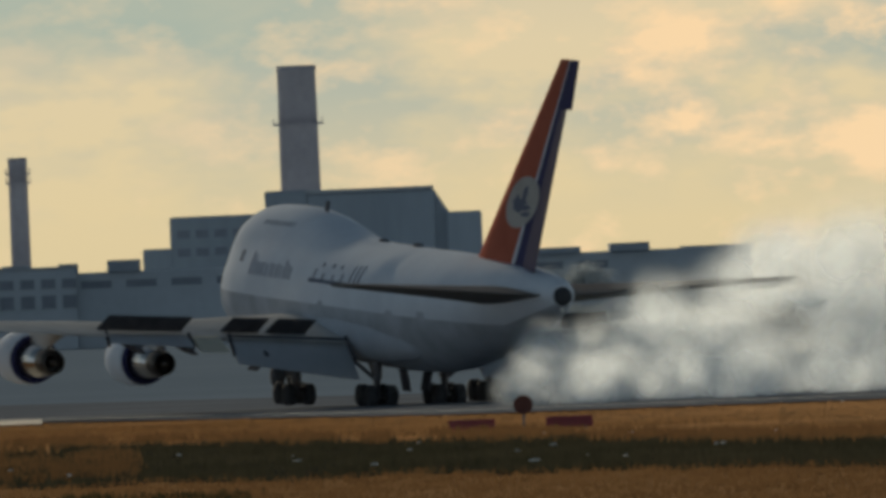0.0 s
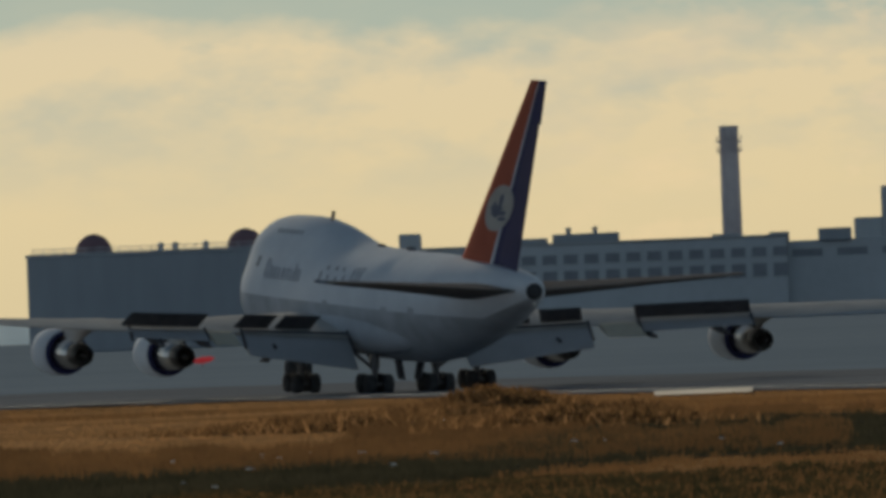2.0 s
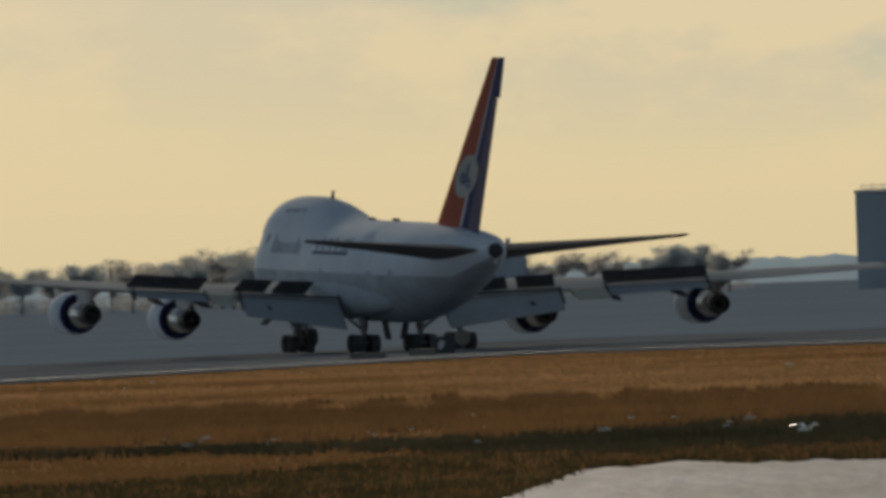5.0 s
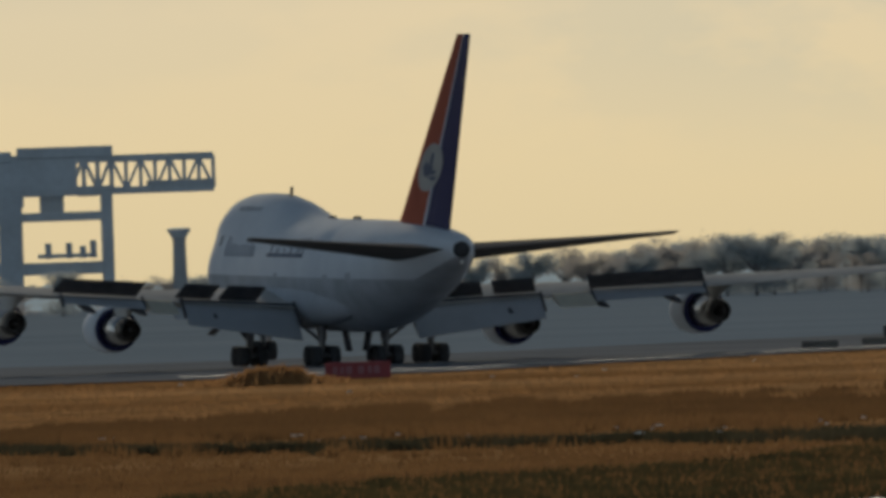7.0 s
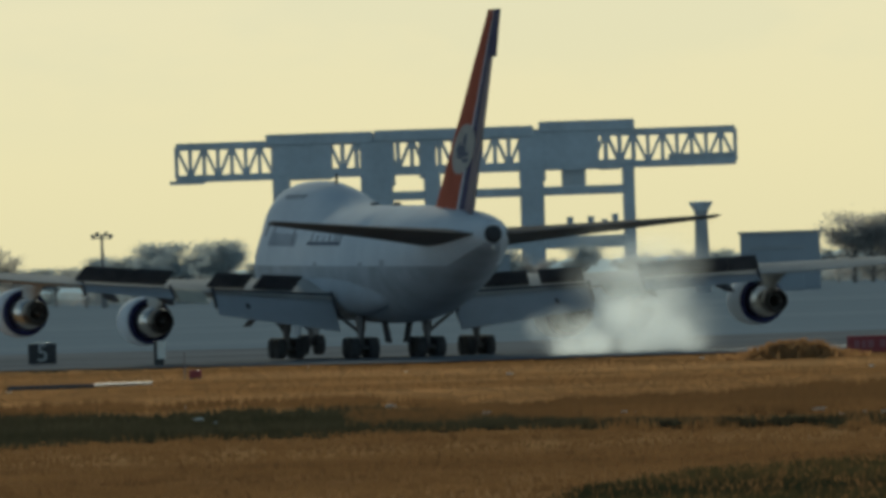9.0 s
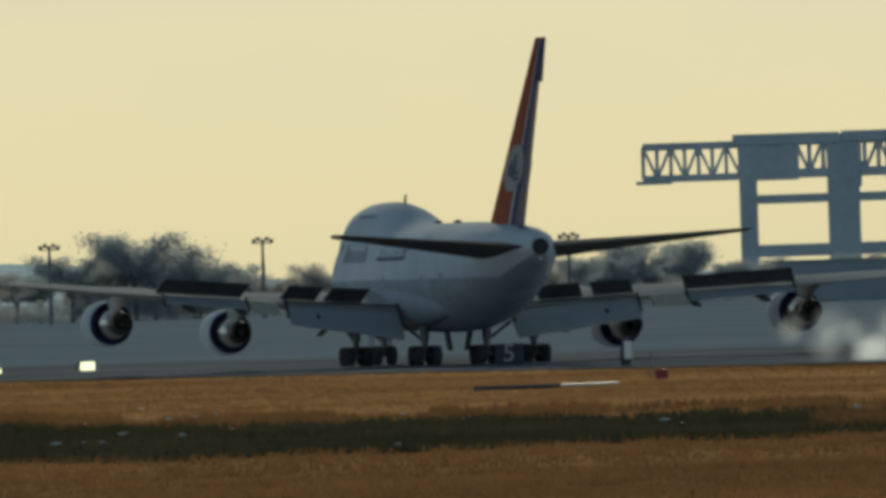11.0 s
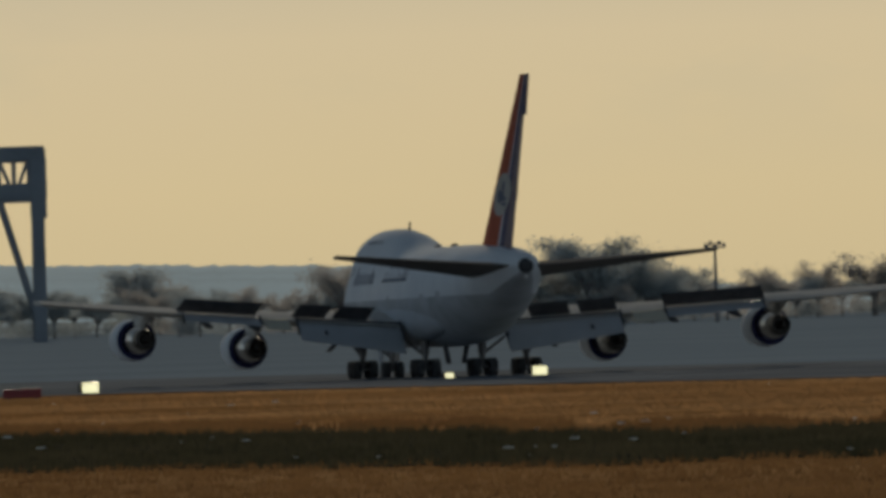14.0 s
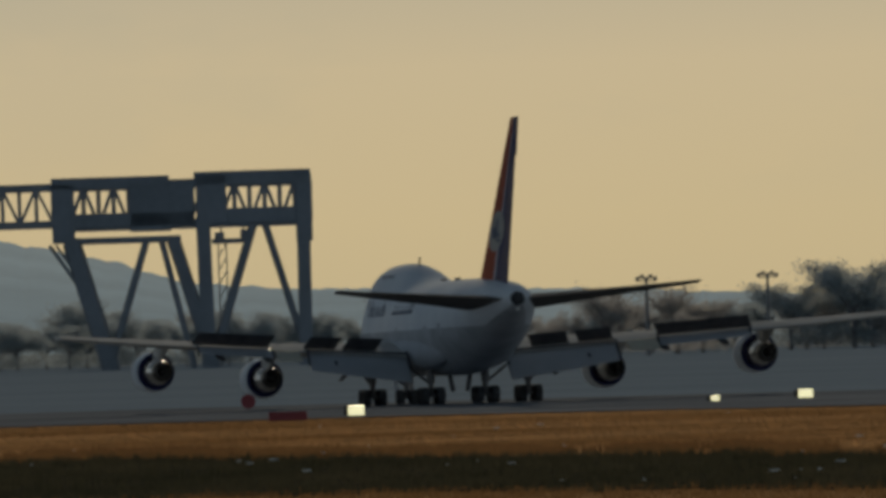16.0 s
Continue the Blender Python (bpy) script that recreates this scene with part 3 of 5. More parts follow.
for b0, b1, top, deep in blocks:
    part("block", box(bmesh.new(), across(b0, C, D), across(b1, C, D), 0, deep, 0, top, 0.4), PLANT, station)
bm = bmesh.new()
loft(bm, [[Vector((across(6.972, C, D), y, z)) for y, z in ((2, 0), (40, 0), (40, 35.8), (2, 35.8))], [Vector((across(7.03, C, D), y, z)) for y, z in ((2, 0), (40, 0), (40, 29.6), (2, 29.6))]])
part("sloping_block", bm, PLANT, station, "sloping end of the boiler house")
part("roof_edge", box(bmesh.new(), across(6.495, C, D), across(6.975, C, D), -0.6, 45.6, 35.2, 36.2), CONCRETE, station)
for b in (6.03, 6.10, 6.17, 6.24):
    for z in (21, 25.5):
        part("window", box(bmesh.new(), across(b, C, D) - 1.6, across(b, C, D) + 1.6, -0.15, 0.3, z, z + 2.0), PANE, station)


def chimney(bearing, distance, width, top, rings):
    ob = facing("chimney", bearing, distance, "tall brown-grey concrete chimney with inspection gallery", "chimney", "power station chimneys")
    r = width / 2
    part("shaft", spin(bmesh.new(), [(0, r * 1.14), (top * 0.5, r * 1.05), (top - 1.5, r), (top - 1.4, r * 1.03), (top, r * 1.03), (top, r * 0.8), (top - 3, r * 0.78)], axis="Z", sides=24), STACK, ob, "", True)
    for z in rings:
        gal = part("gallery", spin(bmesh.new(), [(z, r * 1.0), (z, r * 1.32), (z + 0.5, r * 1.32), (z + 0.5, r * 1.0)], axis="Z", sides=24), STACK, ob)
        for i in range(16):
            a = 2 * math.pi * i / 16
            part("railing_post", bar(bmesh.new(), (r * 1.3 * math.cos(a), r * 1.3 * math.sin(a), z + 0.5), (r * 1.3 * math.cos(a), r * 1.3 * math.sin(a), z + 1.8), 0.08, 5), STACK, gal)
    return ob


chimney(6.478, 3990, 10.0, 70.5, (55.0,))
chimney(5.418, 4000, 4.9, 49.5, (42.6, 45.0))

# ---- long low building with two rows of windows ----
C, D = 5.6, 3200
hall = facing("office_building", C, D, "long haze-paled grey building with two rows of dark windows", "building")
part("wall", box(bmesh.new(), across(4.22, C, D), across(5.62, C, D), 0, 25, 0, 17.0, 0.2), HAZED_WALL, hall)
part("wall", box(bmesh.new(), across(5.62, C, D), across(8.10, C, D), 6, 30, 0, 16.0, 0.2), HAZED_WALL, hall)
part("stair_tower", box(bmesh.new(), across(4.165, C, D), across(4.24, C, D), -1, 24, 0, 20.6, 0.3), HAZED_WALL, hall)
part("roof", box(bmesh.new(), across(4.24, C, D), across(5.625, C, D), -0.4, 25.4, 17.0, 17.5), CONCRETE, hall)
for b0, b1, z in ((4.60, 4.72, 18.6), (4.74, 4.99, 19.3), (5.34, 5.45, 18.0), (5.555, 5.63, 18.0), (5.74, 5.865, 18.4), (7.30, 7.52, 17.2), (7.63, 7.78, 17.6)):
    part("roof_block", box(bmesh.new(), across(b0, C, D), across(b1, C, D), 4, 15, 15.8, z, 0.15), PLANT, hall)
for b in (4.80, 4.90):
    part("vent", spin(bmesh.new(), [(19.3, 0.5), (20.2, 0.5), (20.4, 0.8), (20.7, 0.2)], (across(b, C, D), 9, 0), "Z", 10), PLANT, hall)
for row, hgt in ((14.0, 1.9), (10.2, 2.7)):
    for i in range(14):
        x = across(4.57, C, D) + i * 4.4
        w = part("window", box(bmesh.new(), x - 1.5, x + 1.5, -0.12, 0.3, row - hgt / 2, row + hgt / 2), PANE, hall)
        part("window_sill", box(bmesh.new(), x - 1.7, x + 1.7, -0.3, 0.0, row - hgt / 2 - 0.25, row - hgt / 2 - 0.02), CONCRETE, w)
for i in range(12):
    x = across(5.66, C, D) + 2 + i * 9.5
    part("window", box(bmesh.new(), x - 3.2, x + 3.2, 5.85, 6.3, 12.6, 14.2), PANE, hall)
roofs = facing("roof_pavilion", 8.03, 3500, "grey flat-roofed block behind the airfield", "building")
part("wall", box(bmesh.new(), -8, 8, 0, 14, 0, 16.8, 0.2), PLANT, roofs)
part("roof", box(bmesh.new(), -8.5, 8.5, -0.5, 14.5, 16.8, 17.4), CONCRETE, roofs)

# ---- windowless store with two domes ----
C, D = 3.335, 2500
store = facing("storage_building", C, D, "windowless grey block with two red-brown domes and a roof railing", "building")
x0, x1 = across(2.765, C, D), across(3.905, C, D)
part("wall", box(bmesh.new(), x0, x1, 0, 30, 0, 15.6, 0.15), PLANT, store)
part("parapet", box(bmesh.new(), x0 - 0.15, x1 + 0.15, -0.15, 0.6, 15.6, 16.2), PLANT, store)
for b in (3.018, 3.589):
    x = across(b, C, D)
    part("dome", spin(bmesh.new(), [(15.6, 3.05), (16.2, 3.1), (17.2, 2.9), (18.2, 2.35), (18.9, 1.5), (19.25, 0.6), (19.3, 0.05)], (x, 6, 0), "Z", 24), DOME, store, "red-brown dome", True)
rail = bmesh.new()
n = 24
for i in range(n + 1):
    x = x0 + 1 + (x1 - x0 - 7) * i / n
    bar(rail, (x, 1.5, 15.6), (x, 1.5, 17.0), 0.07, 5)
for z in (16.4, 17.0):
    bar(rail, (x0 + 1, 1.5, z), (x1 - 6, 1.5, z), 0.07, 5)
part("railing", rail, CRANE, store, "thin steel roof railing")
for b in (3.27, 3.325, 3.44):
    part("roof_vent", spin(bmesh.new(), [(15.6, 0.55), (16.9, 0.5), (17.0, 0.8), (17.5, 0.15)], (across(b, C, D), 4, 0), "Z", 10), CRANE, store)
for i in range(1, 9):
    x = x0 + (x1 - x0) * i / 9
    part("wall_rib", box(bmesh.new(), x - 0.15, x + 0.15, -0.1, 0.05, 0, 15.6), PLANT, store)
shed = facing("pump_house", 4.08, 2620, "small flat-roofed grey pump house", "building")
part("wall", box(bmesh.new(), -4.2, 4.2, 0, 9, 0, 9.2, 0.1), PLANT, shed)
part("roof", box(bmesh.new(), -4.4, 4.4, -0.2, 9.2, 9.2, 9.7), CONCRETE, shed)
bm = bmesh.new()
for z in (7.0, 8.0):
    bar(bm, (-9, 3, z), (-4.2, 3, z), 0.2, 6)
for x in (-8, -6, -5):
    bar(bm, (x, 3, 0), (x, 3, 8), 0.15, 6)
part("pipe_rack", bm, CRANE, shed)
beacon = facing("obstruction_light", 3.41, 1500, "red light glowing on a low pole", "light")
GLOW = bpy.data.materials.new("red_lamp_glow")
GLOW.use_nodes = True
GLOW.node_tree.nodes["Principled BSDF"].inputs["Base Color"].default_value = (0.5, 0.02, 0.02, 1)
GLOW.node_tree.nodes["Principled BSDF"].inputs["Emission Color"].default_value = (1.0, 0.06, 0.08, 1)
GLOW.node_tree.nodes["Principled BSDF"].inputs["Emission Strength"].default_value = 0.16
part("pole", bar(bmesh.new(), (0, 0, 0), (0, 0, 0.6), 0.06, 6), STRUT, beacon)
bm = bmesh.new()
loft(bm, [[Vector((x, r * math.cos(a), 0.75 + 0.12 * x + r * math.sin(a))) for a in np.linspace(0, 6.283, 12, endpoint=False)] for x, r in ((-1.2, 0.05), (-0.8, 0.2), (0, 0.33), (0.8, 0.25), (1.2, 0.05))])
part("lamp", bm, GLOW, beacon, "glowing red lamp", True)


# ---- container cranes ----
def truss(name, label, owner, x0, x1, y, z0, z1, bays, r):
    """A lattice girder: two chords, and posts and braces as its parts."""
    bm = bmesh.new()
    for z in (z0, z1):
        beam(bm, (x0, y, z), (x1, y, z), r * 1.6, r * 2.2)
    girder = part(name, bm, CRANE if owner.name.startswith("container") else DARK_CRANE, owner, label)
    mat = girder.data.materials[0]
    for i in range(bays + 1):
        x = x0 + (x1 - x0) * i / bays
        part("post", beam(bmesh.new(), (x, y, z0), (x, y, z1), r, r), mat, girder)
        if i < bays:
            nx = x0 + (x1 - x0) * (i + 1) / bays
            a, b = ((x, z0), (nx, z1)) if i % 2 else ((x, z1), (nx, z0))
            part("brace", beam(bmesh.new(), (a[0], y, a[1]), (b[0], y, b[1]), r * 0.8, r * 0.8), mat, girder)


K = 1.5
crane = facing("container_crane", -2.4, 2200 * K, "pair of coupled container gantry cranes in haze-paled steel with lattice booms", "crane", z=-2.5)
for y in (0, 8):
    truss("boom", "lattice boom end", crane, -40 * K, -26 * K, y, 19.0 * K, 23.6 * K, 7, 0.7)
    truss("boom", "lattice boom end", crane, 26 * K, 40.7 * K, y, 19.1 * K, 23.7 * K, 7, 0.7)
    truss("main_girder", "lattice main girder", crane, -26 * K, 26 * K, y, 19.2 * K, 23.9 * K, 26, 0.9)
part("walkway", box(bmesh.new(), -41 * K, -36 * K, -1, 9, 18.2 * K, 18.7 * K), CRANE, crane)
part("counterweight", box(bmesh.new(), 31 * K, 40.6 * K, 1, 7, 19.0 * K, 20.4 * K, 0.2), CRANE, crane)
for a, b, z in ((-27, -11.6, 25.0), (-11.4, 11.6, 25.1), (12.4, 26.2, 25.6)):
    part("top_beam", box(bmesh.new(), a * K, b * K, -1.5, 9.5, (z - 1.6) * K, z * K, 0.2), CRANE, crane)
for a, b, z0, z1 in ((-26, -17.5, 18.3, 24), (-13.5, -8.5, 17, 24), (13, 21, 19, 24.4), (-5, -2.5, 18, 24), (9.4, 13.2, 17, 24), (0.2, 2.6, 18, 24)):
    part("machinery_house", box(bmesh.new(), a * K, b * K, -0.8, 8.8, z0 * K, z1 * K, 0.3), CRANE, crane)
for x, w in ((-25, 2.4), (-11.2, 4.6), (-3.2, 2.4), (1.0, 2.0), (11.2, 3.4), (25.2, 1.6)):
    for y in (0, 26):
        part("leg", box(bmesh.new(), (x - w / 2) * K, (x + w / 2) * K, y - 1.2, y + 1.2, 0, 19 * K, 0.2), CRANE, crane)
part("portal_beam", box(bmesh.new(), -25 * K, 25.5 * K, -0.9, 0.9, 14.9 * K, 16.2 * K, 0.1), CRANE, crane)
part("sill_beam", box(bmesh.new(), -25 * K, 25.5 * K, -0.9, 0.9, 7.2 * K, 9.0 * K, 0.1), CRANE, crane)
part("operator_cab", box(bmesh.new(), 15.5 * K, 19 * K, 2, 6, 15.9 * K, 19.2 * K, 0.3), CRANE, crane)
part("trolley", box(bmesh.new(), 21 * K, 24.0 * K, 2, 6, 18.4 * K, 19.4 * K, 0.2), CRANE, crane)
bm = bmesh.new()
for x in (16.5, 19.5, 21.5, 23):
    bar(bm, (x * K, -3, 9.5 * K), (x * K, -3, (11.0 + (x * 7 % 3) * 0.5) * K), 0.7, 6)
box(bm, 15 * K, 23.5 * K, -4, -2, 9.6 * K, 10.2 * K)
part("spreader", bm, CRANE, crane, "cluttered spreader frame")

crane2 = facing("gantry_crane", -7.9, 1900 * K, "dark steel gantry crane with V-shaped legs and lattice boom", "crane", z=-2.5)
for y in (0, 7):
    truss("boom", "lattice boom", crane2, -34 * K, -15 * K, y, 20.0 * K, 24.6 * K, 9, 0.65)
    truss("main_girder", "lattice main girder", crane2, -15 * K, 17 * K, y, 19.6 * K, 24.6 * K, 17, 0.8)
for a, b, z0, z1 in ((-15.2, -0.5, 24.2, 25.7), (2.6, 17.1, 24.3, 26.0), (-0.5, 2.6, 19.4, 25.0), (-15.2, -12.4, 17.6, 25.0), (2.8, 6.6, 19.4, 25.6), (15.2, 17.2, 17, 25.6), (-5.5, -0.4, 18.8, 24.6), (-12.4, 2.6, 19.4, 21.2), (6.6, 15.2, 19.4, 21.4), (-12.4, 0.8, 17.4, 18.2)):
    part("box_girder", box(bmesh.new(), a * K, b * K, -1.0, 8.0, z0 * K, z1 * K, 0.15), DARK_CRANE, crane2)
for a, b, z0, z1, w in ((-12.9, -7.9, 17.8, 0, 2.6), (-3.6, -9.2, 17.5, 0, 1.0), (-0.2, 5.0, 17.8, 0, 1.9), (3.6, 3.9, 20.0, 0, 2.6), (10.0, 3.6, 19.8, 0, 1.2), (11.2, 17.0, 19.8, 0, 1.0), (16.1, 16.0, 20.0, 0, 2.4), (-1.6, 2.4, 17.5, 0, 0.9)):
    for y in (0, 22):
        part("leg", beam(bmesh.new(), (a * K, y * 0.3, z0 * K), (b * K, y, z1), w, w), DARK_CRANE, crane2, "slanting steel leg")
part("hanging_cab", box(bmesh.new(), 4.6 * K, 9.2 * K, 0, 5, 17.0 * K, 17.6 * K, 0.2), DARK_CRANE, crane2)
bm = bmesh.new()
box(bm, 5.0 * K, 6.2 * K, 0, 4, 17.6 * K, 18.4 * K), box(bm, 8.2 * K, 9.0 * K, 0, 4, 17.4 * K, 18.7 * K)
for x in (5.8, 8.6):
    bar(bm, (x * K, 2, 17 * K), (x * K, 2, 20 * K), 0.15, 6)
part("cab_frame", bm, DARK_CRANE, crane2)
bm = bmesh.new()
for x in (5.4, 6.4):
    beam(bm, (x * K, 3, 0), (x * K, 3, 17 * K), 0.25, 0.25)
for i in range(10):
    beam(bm, (5.4 * K, 3, i * 1.7 * K), (6.4 * K, 3, (i + 1) * 1.7 * K), 0.2, 0.2)
part("ladder_tower", bm, DARK_CRANE, crane2)
bm = bmesh.new()
beam(bm, (-15.6 * K, 3, 17.4 * K), (-10.0 * K, 3, 9 * K), 0.7, 0.7), beam(bm, (-14.8 * K, 3, 17.4 * K), (-9.2 * K, 3, 9 * K), 0.5, 0.5)
part("stair", bm, DARK_CRANE, crane2, "slanting access stair")

# ---- masts, tower and sheds ----
def mast(bearing, distance, top):
    ob = facing("floodlight_mast", bearing, distance, "slim steel mast with a cluster of floodlights", "light mast", "floodlight masts")
    part("pole", bar(bmesh.new(), (0, 0, 0), (0, 0, top - 0.8), 0.42, 8, 0.2), STRUT, ob)
    arm = part("cross_arm", box(bmesh.new(), -1.7, 1.7, -0.12, 0.12, top - 1.0, top - 0.8), STRUT, ob)
    for i, x in enumerate((-1.5, -0.75, 0, 0.75, 1.5)):
        part("floodlight", box(bmesh.new(), x - 0.33, x + 0.33, -0.3, 0.3, top - 0.9 + (0.35 if i % 2 else 0), top - 0.2 + (0.35 if i % 2 else 0), 0.05), STRUT, arm)


for b, z in ((-6.135, 13.7), (-5.68, 13.7), (-4.879, 13.7), (-3.73, 12.8)):
    mast(b, 2600, z)
tower = facing("control_tower", -1.478, 2300, "slim grey control tower with flared cab", "tower")
part("shaft", spin(bmesh.new(), [(0, 1.25), (11.6, 0.95), (12.4, 1.1)], axis="Z", sides=12), CONCRETE, tower, "", True)
part("cab", spin(bmesh.new(), [(12.2, 1.0), (13.3, 1.7), (13.7, 1.75), (13.8, 0.3)], axis="Z", sides=10), CRANE, tower)
for b0, b1, z, d in ((-1.335, -1.035, 9.0, 2350), (-1.30, -1.10, 6.6, 2250), (1.23, 1.52, 8.4, 2650), (-2.95, -2.2, 6.9, 2500)):
    c = (b0 + b1) / 2
    ob = facing("warehouse", c, d, "low grey warehouse with flat metal roof", "building", "airfield sheds")
    h = across(b1, c, d)
    part("wall", box(bmesh.new(), -h, h, 0, 12, 0, z - 0.4, 0.1), PLANT, ob)
    part("roof", box(bmesh.new(), -h - 0.3, h + 0.3, -0.3, 12.3, z - 0.4, z, 0.05), CONCRETE, ob)
mound = facing("temple_hall", 1.375, 2700, "dark hip-roofed hall with small chimneys", "building")
bm = bmesh.new()
loft(bm, [[Vector((x * s, y * s2, z)) for x, y in ((-1, -1), (1, -1), (1, 1), (-1, 1))] for s, s2, z in ((6.6, 6, 0), (6.6, 6, 7.0), (5.2, 4.6, 8.3), (3.0, 2.4, 9.7), (1.2, 0.6, 10.3))])
part("roof", bm, CRANE, mound)
part("chimney", box(bmesh.new(), 3.4, 4.2, -0.4, 0.4, 7, 10.9), CRANE, mound)
part("chimney", box(bmesh.new(), -5.6, -5.0, -0.4, 0.4, 6, 9.3), CRANE, mound)

# ---- hills far away ----
def ridge(name, pts, distance, mat, label):
    bm = bmesh.new()
    bs = np.arange(pts[0][0], pts[-1][0], 0.02)
    front = []
    for b in bs:
        z = float(np.interp(b, [p[0] for p in pts], [p[1] for p in pts])) + 0.9 * noise.noise(Vector((b * 14, 0, 1))) + 0.5 * noise.noise(Vector((b * 60, 3, 1)))
        front.append([bm.verts.new(at(b, distance - 1000, 0)), bm.verts.new(at(b, distance, z)), bm.verts.new(at(b, distance + 90, z * 0.6)), bm.verts.new(at(b, distance + 140, 0))])
    for p, q in zip(front, front[1:]):
        for k in range(3):
            bm.faces.new((p[k], p[k + 1], q[k + 1], q[k]))
    tagged(part(name, bm, mat, None, "", True), label, "hill", kind="structure")


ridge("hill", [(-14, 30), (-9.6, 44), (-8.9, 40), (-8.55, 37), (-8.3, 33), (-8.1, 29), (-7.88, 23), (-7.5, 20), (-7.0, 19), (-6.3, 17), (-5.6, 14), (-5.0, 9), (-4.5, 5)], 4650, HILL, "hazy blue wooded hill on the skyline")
# filler ridge, added to cover the bright sky gap under the trees
ridge("gap_ridge", [(-5.2, 6.6), (-2, 6.2), (3, 6.4), (12, 6.8)], 4650, HILL, "low haze-blue ridge added to fill the horizon gap")


# ---- trees ----
def tree(name, height, spread, clumps, mat, seed, label):
    rnd = random.Random(seed)
    ob = thing(name, (0, 0, 0), label, "tree", "trees along the airfield")
    bm = bmesh.new()
    bar(bm, (0, 0, 0), (0, 0, height * 0.45), height * 0.028, 7, height * 0.018)
    tips = []
    for i in range(11):
        a, l = rnd.uniform(0, 6.283), rnd.uniform(0.45, 1.0)
        s = Vector((0, 0, height * rnd.uniform(0.22, 0.45)))
        e = Vector((math.cos(a) * spread * 0.5 * l, math.sin(a) * spread * 0.5 * l, height * rnd.uniform(0.5, 0.93)))
        m = (s + e) / 2 + Vector((0, 0, height * 0.05))
        bar(bm, s, m, height * 0.013, 5, height * 0.009), bar(bm, m, e, height * 0.009, 5, height * 0.003)
        tips += [m, e, (m + e) / 2]
    part("trunk", bm, BARK, ob, "grey-brown trunk and limbs")
    verts, faces = [], []
    for i in range(clumps):
        c = rnd.choice(tips) + Vector((rnd.gauss(0, spread * 0.085), rnd.gauss(0, spread * 0.085), rnd.gauss(0, height * 0.045)))
        if i % 5 == 0:
            c.z = height * rnd.uniform(0.02, 0.35)
        c.z = max(c.z, height * rnd.uniform(0.02, 0.2))
        r = rnd.uniform(0.06, 0.17) * height / 9
        n = Vector((rnd.gauss(0, 1), rnd.gauss(0, 1), rnd.gauss(0, 1))).normalized()
        u = n.orthogonal().normalized()
        v = n.cross(u)
        k = len(verts)
        verts += [c + u * r * 1.6, c + v * r * 0.5, c - u * r * 1.6, c - v * r * 0.6]
        faces.append((k, k + 1, k + 2, k + 3))
    me = bpy.data.meshes.new("crown")
    me.from_pydata([tuple(p) for p in verts], [], faces)
    me.materials.append(mat)
    crown = new("crown", me)
    crown.parent = ob
    return ob


kinds = [tree("bare_tree", 8, 9, 6000, TWIGS, 3, "bare winter tree with fine grey-brown twigs"), tree("bare_tree", 8, 7, 6000, TWIGS, 8, "bare winter tree with fine grey-brown twigs"),
         tree("evergreen_tree", 8, 8, 12000, EVERGREEN, 5, "haze-paled evergreen tree with dense rounded crown"), tree("evergreen_tree", 8, 11, 14000, EVERGREEN, 12, "haze-paled evergreen tree with dense rounded crown")]
rnd = random.Random(4)
SPOTS = []  # bearing, distance, height, kind


def belt(b0, b1, step, lo, hi, pick, distance=2800):
    b = b0
    while b < b1:
        SPOTS.append((b, distance + rnd.uniform(-120, 120), rnd.uniform(lo, hi), rnd.choice(pick)))
        b += step * rnd.uniform(0.7, 1.3)


belt(-9.2, -7.0, 0.09, 8.5, 11.5, (2, 3), 3150)
belt(-7.0, -4.55, 0.10, 7.5, 10.5, (0, 1, 2, 3))
belt(-4.6, -3.35, 0.10, 7.0, 9.6, (2, 3, 0))
belt(-3.3, -0.6, 0.14, 6.5, 8.8, (2, 3, 0))
belt(-0.6, 0.5, 0.11, 8.0, 10.5, (0, 1, 2))
belt(0.2, 1.25, 0.09, 9.0, 11.6, (2, 3, 0))
belt(0.75, 2.4, 0.11, 7.0, 9.2, (0, 1, 2))
SPOTS += [(-6.281, 2760, 13.2, 0), (-6.24, 2790, 12.6, 1), (-5.93, 2760, 10.6, 0), (-5.60, 2740, 13.0, 2), (-5.54, 2760, 12.2, 0), (-5.36, 2740, 16.3, 2), (-5.29, 2760, 15.2, 3), (-5.22, 2770, 13.0, 0), (-5.12, 2760, 11.0, 3),
          (-6.03, 2760, 12.8, 0), (-7.06, 3100, 15.0, 2), (-6.97, 3100, 13.5, 0), (-8.24, 3150, 15.0, 3), (-8.14, 3150, 12.5, 2), (-7.75, 3150, 12.6, 0), (-4.29, 2760, 12.4, 0), (-4.15, 2760, 11.5, 1), (-4.5, 2770, 10.5, 1),
          (-5.14, 2770, 12.5, 2), (-3.5, 2760, 11.2, 2), (-3.42, 2750, 11.6, 3), (-3.28, 2700, 11.2, 2), (-0.91, 2700, 13.4, 0), (-0.84, 2700, 14.2, 0), (-0.78, 2700, 12.5, 1), (-0.55, 2700, 10.8, 2), (7.42, 3150, 14.6, 3), (-3.72, 2700, 9.2, 2)]
used = set()
for b, d, h, k in SPOTS:
    m = Matrix.Translation(at(b, d)) @ Matrix.Rotation(rnd.uniform(0, 6.28), 4, "Z") @ Matrix.Diagonal((h / 8, h / 8, h / 8 * rnd.uniform(0.92, 1.0), 1))
    if k in used:
        ob = copy_thing(kinds[k], m)
    else:
        ob = kinds[k]
        used.add(k)
    ob.matrix_basis = m

